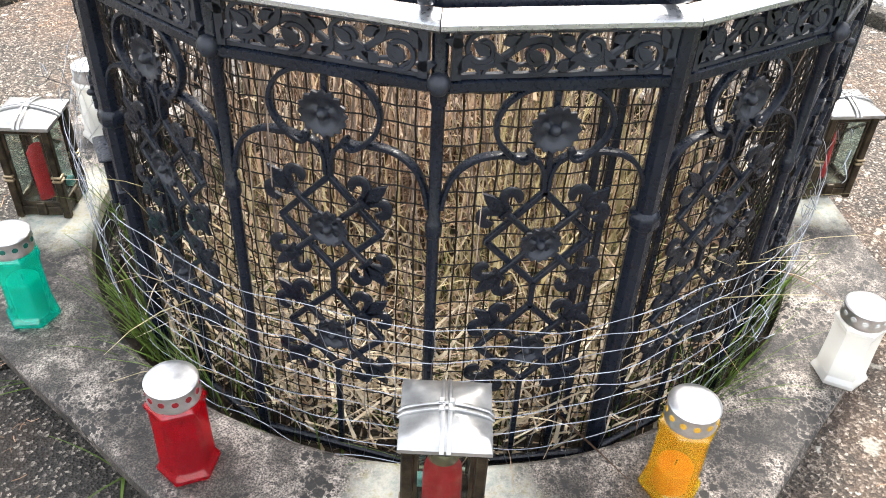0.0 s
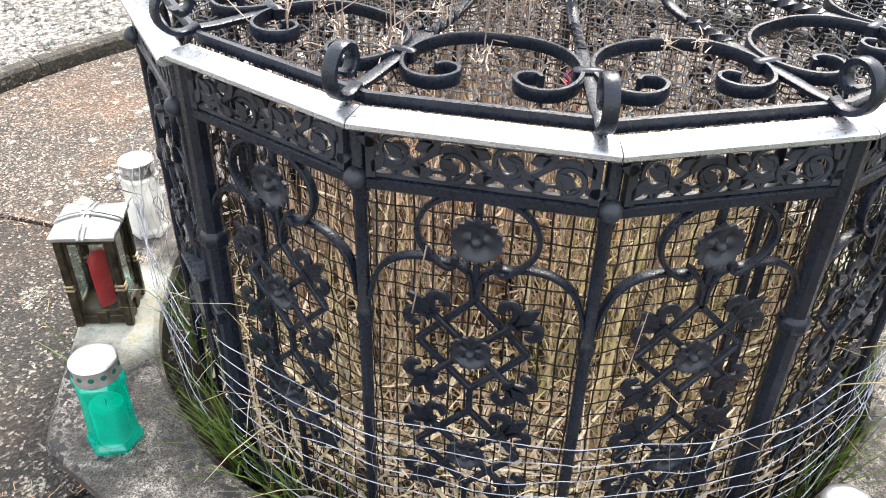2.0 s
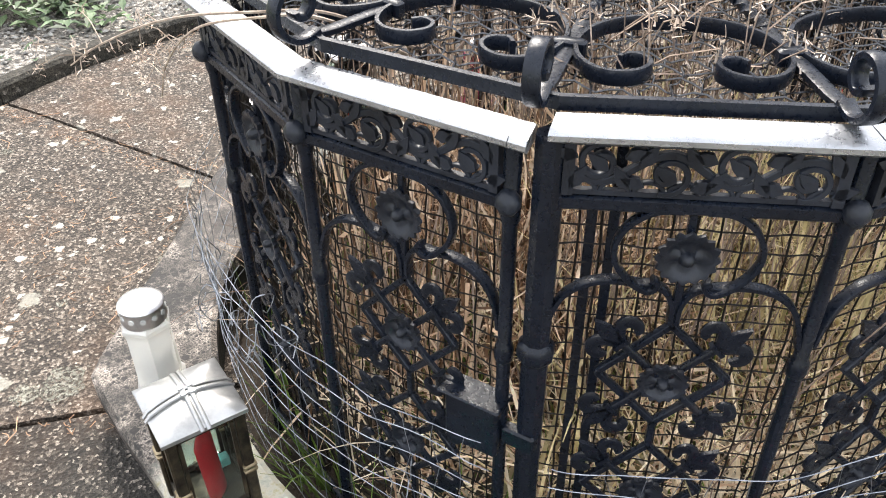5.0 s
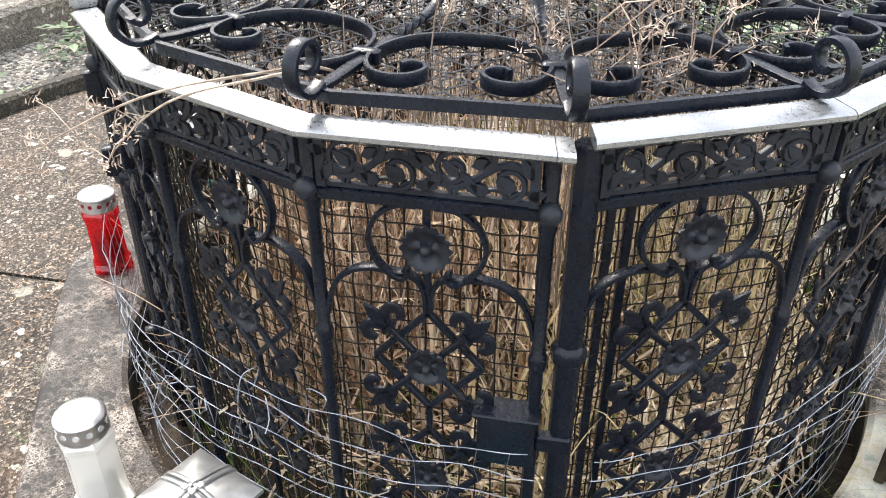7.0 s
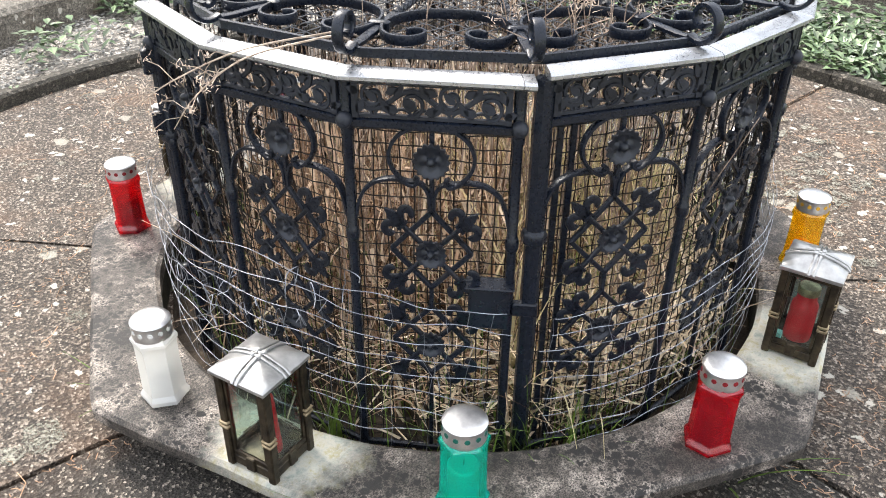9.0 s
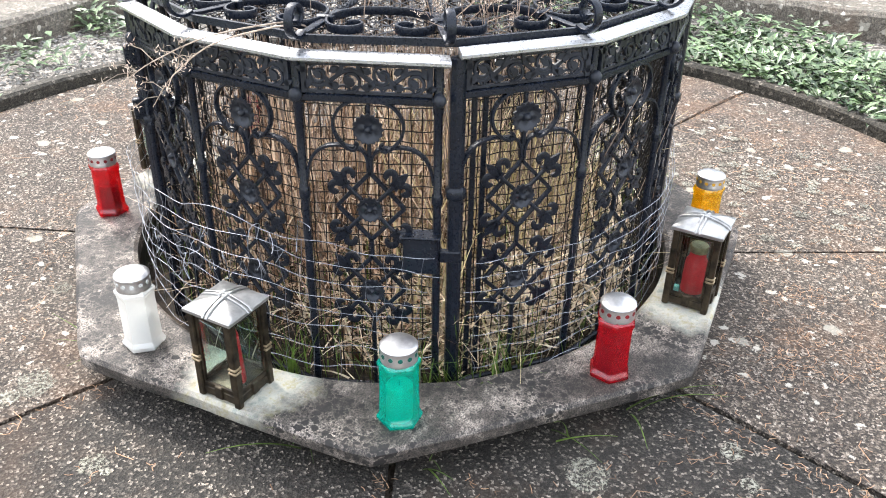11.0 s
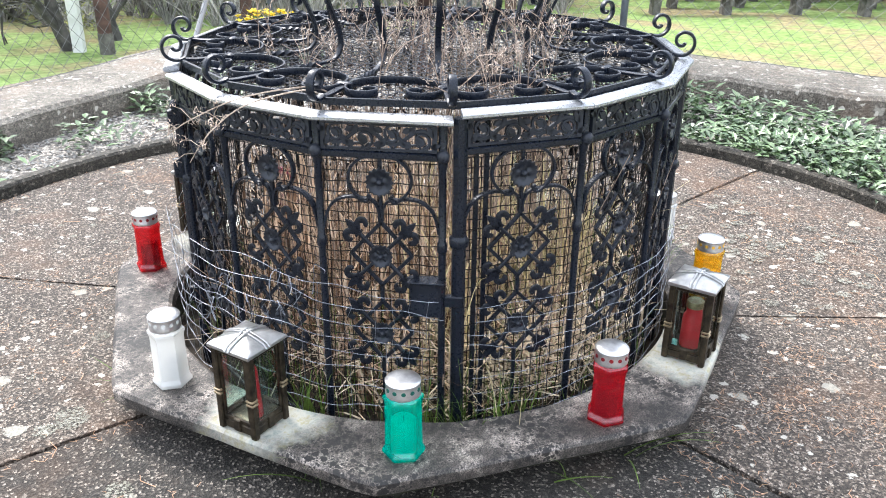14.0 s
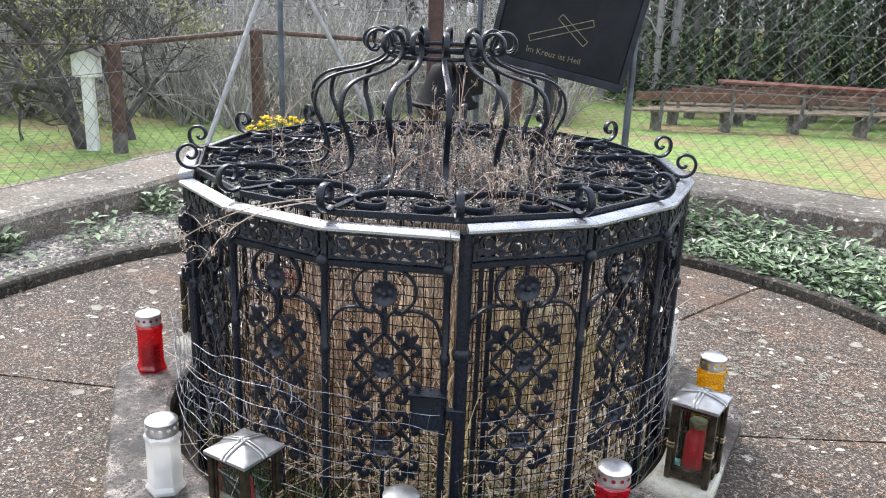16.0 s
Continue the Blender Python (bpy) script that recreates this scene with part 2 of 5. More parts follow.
def concrete(name, base, light, pit, agg_scale, lichen=True, agg=0.5, needles=0.0):
    """Weathered washed concrete: pebbles, stains, pale lichen spots."""
    m, n, l, b = material(name)
    stain, grit = tex(n, l, 2.2, detail=8, rough=0.7), tex(n, l, agg_scale, coords="Object", kind="Voronoi")
    grit.feature = "F1"
    grain = tex(n, l, agg_scale * 3.3, detail=3)
    col = ramp(n, l, stain.outputs[0], [(0.32, base), (0.68, light)])
    stones = ramp(n, l, grit.outputs["Color"], [(0.24, pit), (0.52, base), (0.74, light), (0.90, (0.40, 0.355, 0.305))])
    col = mix(n, l, agg, col, stones)
    g2 = ramp(n, l, grain.outputs[0], [(0.38, (0.12, 0.12, 0.12)), (0.62, (1.85, 1.80, 1.72))])
    col = mix(n, l, 0.85, col, g2, "MULTIPLY")
    if needles:
        t = tex(n, l, 1.6, detail=9, rough=0.75)
        f = ramp(n, l, t.outputs[0], [(0.5, (0, 0, 0)), (0.66, (needles,) * 3)])
        col = mix(n, l, f, col, (0.23, 0.13, 0.075))
    if lichen:
        spots = tex(n, l, 10.5, kind="Voronoi")
        wob = tex(n, l, 22, detail=6, rough=0.7)
        tcn = n.new("ShaderNodeVectorMath")
        tcn.operation = "SCALE"
        tcn.inputs["Scale"].default_value = 0.075
        l.new(wob.outputs["Color"], tcn.inputs[0])
        tc = n.new("ShaderNodeTexCoord")
        ad = n.new("ShaderNodeVectorMath")
        l.new(tc.outputs["Object"], ad.inputs[0])
        l.new(tcn.outputs[0], ad.inputs[1])
        l.new(ad.outputs[0], spots.inputs["Vector"])
        rare = n.new("ShaderNodeSeparateColor")
        l.new(spots.outputs["Color"], rare.inputs[0])
        size = n.new("ShaderNodeMath")
        size.operation = "MULTIPLY_ADD"
        size.inputs[1].default_value, size.inputs[2].default_value = 0.80, -0.47
        l.new(rare.outputs[0], size.inputs[0])
        less = n.new("ShaderNodeMath")
        less.operation = "SUBTRACT"
        l.new(size.outputs[0], less.inputs[0])
        l.new(spots.outputs["Distance"], less.inputs[1])
        f = ramp(n, l, less.outputs[0], [(0.0, (0, 0, 0)), (0.06, (0.72, 0.72, 0.72))])
        col = mix(n, l, f, col, mix(n, l, grain.outputs[0], (0.20, 0.19, 0.15), (0.50, 0.48, 0.41)))
        dots = tex(n, l, 27, kind="Voronoi")
        l.new(ad.outputs[0], dots.inputs["Vector"])
        rare2, size2, less2 = n.new("ShaderNodeSeparateColor"), n.new("ShaderNodeMath"), n.new("ShaderNodeMath")
        l.new(dots.outputs["Color"], rare2.inputs[0])
        size2.operation, less2.operation = "MULTIPLY_ADD", "SUBTRACT"
        size2.inputs[1].default_value, size2.inputs[2].default_value = 1.5, -1.08
        l.new(rare2.outputs[1], size2.inputs[0])
        l.new(size2.outputs[0], less2.inputs[0])
        l.new(dots.outputs["Distance"], less2.inputs[1])
        col = mix(n, l, ramp(n, l, less2.outputs[0], [(0.0, (0, 0, 0)), (0.05, (0.85, 0.85, 0.85))]), col, (0.52, 0.49, 0.42))
    l.new(col, b.inputs["Base Color"])
    b.inputs["Roughness"].default_value = 0.82
    b.inputs["Specular IOR Level"].default_value = 0.35
    bump(n, l, b, grit.outputs["Distance"], 0.7, 0.005)
    return m


PAVING = concrete("washed_concrete", (0.051, 0.042, 0.035), (0.174, 0.146, 0.120), (0.012, 0.011, 0.010), 165, agg=0.76, needles=0.32)
# darker mix without lichen spots, for two of the eight slabs
PAVING_DARK = concrete("dark_washed_concrete", (0.019, 0.0175, 0.015), (0.072, 0.064, 0.056), (0.008, 0.008, 0.007), 165, lichen=False, agg=0.68, needles=0.15)
KERB = concrete("kerb_concrete", (0.026, 0.024, 0.019), (0.078, 0.070, 0.056), (0.014, 0.014, 0.012), 70, lichen=False, agg=0.3)
WALL = concrete("wall_concrete", (0.085, 0.076, 0.062), (0.25, 0.232, 0.20), (0.04, 0.036, 0.032), 60, agg=0.3, needles=0.3)
GRAVEL = concrete("gravel", (0.15, 0.14, 0.125), (0.36, 0.34, 0.31), (0.05, 0.045, 0.04), 62, lichen=False, agg=0.85)


def base_stone_material():
    """Dark weathered slab, scrubbed pale and verdigris-stained under the four lanterns."""
    m, n, l, b = material("weathered_base_stone")
    big, mid, fine = tex(n, l, 8, detail=10, rough=0.75), tex(n, l, 30, detail=8, rough=0.75), tex(n, l, 330, detail=4)
    dots = tex(n, l, 75, detail=5, rough=0.65)
    col = ramp(n, l, big.outputs[0], [(0.38, (0.020, 0.018, 0.016)), (0.5, (0.070, 0.061, 0.054)), (0.64, (0.31, 0.275, 0.245))])
    speck = ramp(n, l, fine.outputs[0], [(0.40, (0.22, 0.22, 0.22)), (0.62, (2.1, 2.05, 1.95))])
    col = mix(n, l, 0.9, col, speck, "MULTIPLY")
    patch = tex(n, l, 4.5, detail=4)
    for scale, reach in ((52, 0.56), (120, 0.55)):
        v = tex(n, l, scale, kind="Voronoi")
        tcn, ad, wv = n.new("ShaderNodeTexCoord"), n.new("ShaderNodeVectorMath"), n.new("ShaderNodeVectorMath")
        wv.operation = "SCALE"
        wv.inputs["Scale"].default_value = 0.6 / scale
        l.new(dots.outputs["Color"], wv.inputs[0])
        l.new(tcn.outputs["Object"], ad.inputs[0])
        l.new(wv.outputs[0], ad.inputs[1])
        l.new(ad.outputs[0], v.inputs["Vector"])
        sep, m1, m2, m3 = n.new("ShaderNodeSeparateColor"), n.new("ShaderNodeMath"), n.new("ShaderNodeMath"), n.new("ShaderNodeMath")
        l.new(v.outputs["Color"], sep.inputs[0])
        m1.operation, m2.operation, m3.operation = "MULTIPLY", "MULTIPLY", "SUBTRACT"
        l.new(sep.outputs[0], m1.inputs[0])
        l.new(ramp(n, l, patch.outputs[0], [(0.36, (0.25, 0.25, 0.25)), (0.62, (1.5, 1.5, 1.5))]), m1.inputs[1])
        l.new(m1.outputs[0], m2.inputs[0])
        m2.inputs[1].default_value = reach
        l.new(m2.outputs[0], m3.inputs[0])
        l.new(v.outputs["Distance"], m3.inputs[1])
        col = mix(n, l, ramp(n, l, m3.outputs[0], [(0.0, (0, 0, 0)), (0.12, (0.95, 0.95, 0.95))]), col, (0.014, 0.013, 0.012))
    tc = n.new("ShaderNodeTexCoord")
    total = None
    for a in LANTERN_ANGLES:
        d = n.new("ShaderNodeVectorMath")
        d.operation = "DISTANCE"
        d.inputs[1].default_value = (0.885 * math.cos(radians(a)), 0.885 * math.sin(radians(a)), 0.093)
        l.new(tc.outputs["Object"], d.inputs[0])
        if total is None:
            total = d.outputs["Value"]
        else:
            mn = n.new("ShaderNodeMath")
            mn.operation = "MINIMUM"
            l.new(total, mn.inputs[0])
            l.new(d.outputs["Value"], mn.inputs[1])
            total = mn.outputs[0]
    wob = n.new("ShaderNodeMath")
    wob.operation = "MULTIPLY_ADD"
    wob.inputs[1].default_value = 0.22
    l.new(big.outputs[0], wob.inputs[0])
    l.new(total, wob.inputs[2])
    f = ramp(n, l, wob.outputs[0], [(0.21, (0.92, 0.92, 0.92)), (0.29, (0, 0, 0))])
    pale = ramp(n, l, mid.outputs[0], [(0.35, (0.34, 0.38, 0.33)), (0.5, (0.58, 0.56, 0.48)), (0.64, (0.44, 0.40, 0.22))])
    col = mix(n, l, f, col, pale)
    l.new(col, b.inputs["Base Color"])
    b.inputs["Roughness"].default_value = 0.7
    bump(n, l, b, mid.outputs[0], 0.5, 0.008)
    return m


LANTERN_ANGLES = (188.9, 272.4, 10.6, 101.0)
LANTERN_REACH = (0.938, 0.903, 0.945, 0.955)
BASE_STONE = base_stone_material()
# mossy stone, with the deep shade below the slab darkened into its colour
MOSSY_SHADED = two_tone("shaded_mossy_stone", (0.008, 0.009, 0.005), (0.036, 0.036, 0.020), 16, rough=0.9, fine=60, bump_d=0.01)


def candle_plastic(name, colour, deep, clear=0.79):
    """Thin coloured plastic: lets tinted light through, scatters some, shines a little."""
    m, n, l, b = material(name)
    t = tex(n, l, 26, detail=3)
    col = ramp(n, l, t.outputs[0], [(0.3, deep), (0.7, colour)])
    l.new(col, b.inputs["Base Color"])
    b.inputs["Roughness"].default_value = 0.08
    b.inputs["Specular IOR Level"].default_value = 0.9
    tr, tl = n.new("ShaderNodeBsdfTransparent"), n.new("ShaderNodeBsdfTranslucent")
    l.new(mix(n, l, 0.05, col, (1.0, 1.0, 1.0)), tr.inputs[0])
    l.new(col, tl.inputs[0])
    m1, m2 = n.new("ShaderNodeMixShader"), n.new("ShaderNodeMixShader")
    m1.inputs[0].default_value, m2.inputs[0].default_value = 0.42, clear
    l.new(b.outputs[0], m1.inputs[1])
    l.new(tl.outputs[0], m1.inputs[2])
    l.new(m1.outputs[0], m2.inputs[1])
    l.new(tr.outputs[0], m2.inputs[2])
    gl, m3 = n.new("ShaderNodeBsdfGlossy"), n.new("ShaderNodeMixShader")
    gl.inputs["Roughness"].default_value = 0.12
    m3.inputs[0].default_value = 0.06
    l.new(m2.outputs[0], m3.inputs[1])
    l.new(gl.outputs[0], m3.inputs[2])
    l.new(m3.outputs[0], n["Material Output"].inputs[0])
    return m


PLASTIC = {
    "magenta": candle_plastic("magenta_candle_plastic", (0.90, 0.06, 0.50), (0.80, 0.03, 0.40)),
    "red": candle_plastic("red_candle_plastic", (0.92, 0.022, 0.065), (0.84, 0.012, 0.045)),
    "green": candle_plastic("green_candle_plastic", (0.004, 0.92, 0.81), (0.002, 0.87, 0.73)),
    "amber": candle_plastic("amber_candle_plastic", (1.0, 0.82, 0.08), (1.0, 0.76, 0.05)),
    "white": candle_plastic("clear_candle_plastic", (0.98, 0.98, 0.96), (0.95, 0.95, 0.93), 0.55),
}
WAX = {
    "magenta": two_tone("magenta_wax", (0.20, 0.004, 0.08), (0.35, 0.01, 0.15), 10, rough=0.5),
    "red": two_tone("red_wax", (0.02, 0.0, 0.001), (0.05, 0.001, 0.003), 10, rough=0.5),
    "green": two_tone("green_wax", (0.0, 0.40, 0.37), (0.0, 0.56, 0.52), 10, rough=0.5),
    "amber": two_tone("amber_wax", (0.50, 0.20, 0.01), (0.66, 0.28, 0.01), 10, rough=0.5),
    "white": two_tone("white_wax", (0.74, 0.74, 0.72), (0.85, 0.85, 0.83), 10, rough=0.5),
}
LID = two_tone("tin_lid", (0.52, 0.52, 0.53), (0.80, 0.80, 0.80), 30, rough=0.34, metal=0.95)
VENT = {hue: two_tone("lid_vent_" + hue, tuple(0.6 * v for v in c), c, 30, rough=0.5)
        for hue, c in (("red", (0.24, 0.006, 0.012)), ("green", (0.005, 0.12, 0.09)), ("amber", (0.75, 0.42, 0.04)), ("white", (0.72, 0.72, 0.68)), ("magenta", (0.3, 0.01, 0.12)))}
BRONZE_BAND = two_tone("worn_bronze_band", (0.20, 0.155, 0.09), (0.40, 0.32, 0.20), 40, rough=0.38, metal=0.7)
BRONZE = two_tone("aged_bronze", (0.016, 0.013, 0.010), (0.085, 0.067, 0.043), 35, rough=0.42, metal=0.7, fine=120, bump_d=0.001)
BRONZE_ROOF = two_tone("bright_bronze_roof", (0.30, 0.30, 0.295), (0.54, 0.535, 0.52), 16, rough=0.30, metal=0.75, fine=60, bump_d=0.0004)
VERDIGRIS = two_tone("verdigris", (0.10, 0.38, 0.36), (0.28, 0.60, 0.55), 40, rough=0.8)
RED_WAX = two_tone("lantern_candle_red", (0.50, 0.006, 0.012), (0.74, 0.02, 0.03), 18, rough=0.45)
FLAME_WICK = two_tone("wick", (0.01, 0.01, 0.01), (0.03, 0.03, 0.03), 20)


def glass_material():
    m, n, l, b = material("old_lantern_glass")
    tr, gl, mx = n.new("ShaderNodeBsdfTransparent"), n.new("ShaderNodeBsdfGlossy"), n.new("ShaderNodeMixShader")
    tr.inputs[0].default_value = (0.80, 0.86, 0.84, 1)
    gl.inputs["Roughness"].default_value = 0.05
    fr = n.new("ShaderNodeLayerWeight")
    fr.inputs[0].default_value = 0.35
    gloss = ramp(n, l, fr.outputs["Facing"], [(0.0, (0.035,) * 3), (0.7, (0.12,) * 3), (1.0, (0.75,) * 3)])
    l.new(gloss, mx.inputs[0])
    l.new(tr.outputs[0], mx.inputs[1])
    l.new(gl.outputs[0], mx.inputs[2])
    l.new(mx.outputs[0], n["Material Output"].inputs[0])
    return m


GLASS = glass_material()
IVY = two_tone("ground_cover_leaf", (0.035, 0.066, 0.026), (0.20, 0.28, 0.13), 9, rough=0.42, rand=0.5, spec=0.6)


def lawn_material():
    m, n, l, b = material("lawn")
    t0, t1, t2 = tex(n, l, 0.55, detail=7, rough=0.65), tex(n, l, 7, detail=6), tex(n, l, 55, detail=4)
    green = ramp(n, l, t1.outputs[0], [(0.3, (0.115, 0.185, 0.05)), (0.7, (0.31, 0.41, 0.15))])
    moss = ramp(n, l, t1.outputs[0], [(0.3, (0.18, 0.135, 0.085)), (0.7, (0.40, 0.32, 0.18))])
    f = ramp(n, l, t0.outputs[0], [(0.47, (0, 0, 0)), (0.60, (0.9, 0.9, 0.9))])
    col = mix(n, l, f, green, moss)
    l.new(mix(n, l, 0.6, col, ramp(n, l, t2.outputs[0], [(0.3, (0.4, 0.4, 0.4)), (0.7, (1.3, 1.3, 1.2))]), "MULTIPLY"), b.inputs["Base Color"])
    b.inputs["Roughness"].default_value = 0.95
    b.inputs["Specular IOR Level"].default_value = 0.1
    bump(n, l, b, t2.outputs[0], 0.5, 0.03)
    return m


LAWN = lawn_material()
BARK = two_tone("bark", (0.025, 0.021, 0.018), (0.085, 0.072, 0.06), 6, rough=0.95, fine=25, bump_d=0.03)
TWIG = two_tone("twig", (0.034, 0.032, 0.030), (0.10, 0.093, 0.083), 6, rough=0.95)
MISTLETOE = two_tone("yellow_green_leaf", (0.12, 0.13, 0.03), (0.33, 0.33, 0.10), 3, rough=0.7, rand=0.4)
CONIFER = two_tone("conifer_leaf", (0.022, 0.040, 0.020), (0.100, 0.140, 0.072), 1.2, rough=0.8, rand=0.35, spec=0.2)
WHITE_PAINT = two_tone("white_paint", (0.55, 0.55, 0.53), (0.78, 0.78, 0.76), 3, rough=0.6)
BROWN_POST = two_tone("brown_stained_wood", (0.035, 0.017, 0.014), (0.10, 0.052, 0.040), 8, rough=0.7)
RED_WOOD = two_tone("faded_red_wood", (0.16, 0.065, 0.045), (0.34, 0.16, 0.12), 4, rough=0.75)
GREY_WOOD = two_tone("weathered_bench_wood", (0.09, 0.065, 0.045), (0.24, 0.20, 0.14), 5, rough=0.85)
BENCH_BACK = two_tone("bench_back_wood", (0.06, 0.030, 0.020), (0.16, 0.085, 0.055), 5, rough=0.7)
BENCH_STONE = two_tone("bench_concrete", (0.055, 0.052, 0.045), (0.16, 0.152, 0.135), 8, rough=0.9)
SIGN_BLACK = two_tone("sign_black", (0.004, 0.005, 0.007), (0.012, 0.014, 0.018), 4, rough=0.55, spec=0.25)
HOOD_BLACK = two_tone("dull_black_hood", (0.003, 0.003, 0.004), (0.008, 0.008, 0.010), 6, rough=0.6, spec=0.15)
SIGN_FRAME = two_tone("sign_frame", (0.010, 0.012, 0.017), (0.028, 0.032, 0.042), 5, rough=0.5, spec=0.3)
GOLD = two_tone("faded_gold_paint", (0.10, 0.085, 0.05), (0.24, 0.21, 0.13), 20, rough=0.6)
YELLOW = two_tone("yellow_petal", (0.75, 0.52, 0.02), (0.9, 0.72, 0.06), 20, rough=0.6, rand=0.2)
TUBE = two_tone("grey_steel_tube", (0.05, 0.06, 0.075), (0.13, 0.145, 0.165), 6, rough=0.4, metal=0.5)
TUBE_LIGHT = two_tone("galvanised_tube", (0.22, 0.22, 0.22), (0.36, 0.36, 0.36), 6, rough=0.5, metal=0.4)
NEEDLE = two_tone("fallen_needle", (0.20, 0.11, 0.06), (0.46, 0.29, 0.18), 10, rough=0.9, rand=0.5)

# ---- ground, paving and terrace ----
rnd = random.Random(7)
OCT = 166.0


def polar(r, a, z=0.0):
    return Vector((r * math.cos(radians(a)), r * math.sin(radians(a)), z))


def lawn_height(x, y):
    """A lawn one metre under the terrace that falls away gently and rises to the woods far off."""
    d = math.hypot(x, y)
    z = -1.0 - 0.058 * max(0.0, min(11.0, d - 7.5))
    if d > 26:
        z += 0.10 * (d - 26)
    return z + 0.04 * math.sin(x * 0.9) * math.cos(y * 0.7)


g = Geo()
radii = [0, 2.5, 4, 5, 6, 7, 8, 9, 10, 11, 12, 13.5, 15, 17, 19, 22, 25, 28, 32, 40, 60, 120, 400]
g.rings([[(r * math.cos(w), r * math.sin(w), lawn_height(r * math.cos(w), r * math.sin(w))) for w in (2 * math.pi * j / 96 for j in range(96))] for r in radii[1:]], caps=False)
g.f.append(tuple(range(96))[::-1])
solo("ground", g, LAWN, "mown green lawn with mossy patches below the terrace", "lawn", kind="structure", smooth=True, angle=180)

FENCE = [(-4.6, 2.42), (2.95, 3.82), (3.75, 1.03), (3.98, -2.2), (1.6, -4.8), (-3.4, -4.8), (-5.4, -1.2)]


def inset(poly, d):
    out = []
    n = len(poly)
    for i in range(n):
        p0, p1, p2 = (Vector(poly[(i + j) % n]) for j in (-1, 0, 1))
        e1, e2 = (p1 - p0).normalized(), (p2 - p1).normalized()
        n1, n2 = Vector((e1.y, -e1.x)), Vector((e2.y, -e2.x))
        b = (n1 + n2).normalized()
        out.append(p1 + b * d / max(0.3, b.dot(n1)))
    return out


inner, outer = inset(FENCE, 0.5), inset(FENCE, -0.08)
g = Geo()
bed = inset(FENCE, 0.3)


def bed_reach(a):
    """How far the gravel goes in the direction a."""
    d = Vector((math.cos(a), math.sin(a)))
    best = 9.0
    for i in range(len(bed)):
        p, e = bed[i].to_2d(), bed[(i + 1) % len(bed)].to_2d() - bed[i].to_2d()
        k = d.x * e.y - d.y * e.x
        if abs(k) > 1e-9:
            t, u = (p.x * e.y - p.y * e.x) / k, (p.x * d.y - p.y * d.x) / k
            if t > 0 and -0.001 <= u <= 1.001:
                best = min(best, t)
    return max(best, 2.18)


turns = [2 * math.pi * i / 128 for i in range(129)]
g.rings([[(0.055 + 2.165 * math.cos(w), 0.015 + 2.165 * math.sin(w), -0.012) for w in turns], [(bed_reach(w) * math.cos(w), bed_reach(w) * math.sin(w), -0.012) for w in turns]], close=False, caps=False)
solo("gravel_bed", g, GRAVEL, "pale loose gravel bed around the paved circle", "gravel", kind="structure")
for i in range(len(FENCE)):
    j = (i + 1) % len(FENCE)
    a, b, c, d = inner[i], inner[j], outer[j], outer[i]
    g = Geo()
    steps = 24
    rings = []
    for s in range(steps + 1):
        t = s / steps
        pi_, po = a.lerp(b, t), d.lerp(c, t)
        w = 0.008 * math.sin(s * 1.7 + i)
        rings.append([(pi_.x, pi_.y, -0.1), (pi_.x, pi_.y, 0.125 + w), (pi_.lerp(po, 0.05).x, pi_.lerp(po, 0.05).y, 0.15 + w),
                      (po.x, po.y, 0.16 + w), (po.x, po.y, -1.4)])
    g.rings(rings)
    solo("wall_%d" % (i + 1), g, WALL, "low weathered concrete terrace wall under the wire fence", "wall", kind="structure")



def paving_height(r):
    """The paving sinks a little towards the base."""
    return -0.036 * max(0.0, min(1.0, (1.95 - r) / 1.0))


RING = Vector((0.055, 0.015, 0))
pavement = thing("pavement", "circle of washed concrete slabs with lichen and fallen needles", "paving", kind="structure", at=Matrix.Translation(RING))
g = Geo()
g.add([polar(2.16, 5.625 * i, -0.055) for i in range(64)], [tuple(range(64))])
part("bedding", g, SOIL, pavement, "dark soil in the joints")
for k in range(8):
    g = Geo()
    a0, a1 = OCT + 45 * k, OCT + 45 * (k + 1)
    rings = []
    lift = rnd.uniform(-0.002, 0.002)
    for s in range(13):
        t = s / 12
        col = []
        for r, z in ((0.86, -0.08), (0.86, lift - 0.036), (0.95, lift - 0.036), (1.3, lift + paving_height(1.3)), (1.7, lift + paving_height(1.7)), (1.95, lift), (2.105, lift), (2.112, lift - 0.006), (2.112, -0.08)):
            gap = math.degrees(0.008 / r) + 0.25 * math.sin(r * 9 + k) * (0.3 if t in (0, 1) else 0)
            col.append(polar(r, a0 + gap + (a1 - a0 - 2 * gap) * t, z - (0.004 if s in (0, 12) and z > -0.06 else 0)))
        rings.append(col)
    g.rings(rings)
    part("paving_slab", g, PAVING_DARK if k in (0, 1) else PAVING, pavement)

kerb = thing("kerb", "round ring of dark concrete kerb stones", "kerb", kind="structure", at=Matrix.Translation(RING))
for k in range(16):
    g = Geo()
    a0 = OCT + 22.5 * k
    g.rings([[polar(2.125, a0 + 22.4 * s / 8, -0.1), polar(2.125, a0 + 22.4 * s / 8, 0.04), polar(2.137, a0 + 22.4 * s / 8, 0.052),
              polar(2.185, a0 + 22.4 * s / 8, 0.052), polar(2.197, a0 + 22.4 * s / 8, 0.04), polar(2.197, a0 + 22.4 * s / 8, -0.1)] for s in range(9)])
    part("kerb_stone", g, KERB, kerb)


def oct_radius(R, a):
    w = (a - OCT) % 45 - 22.5
    return R * math.cos(radians(22.5)) / math.cos(radians(w))


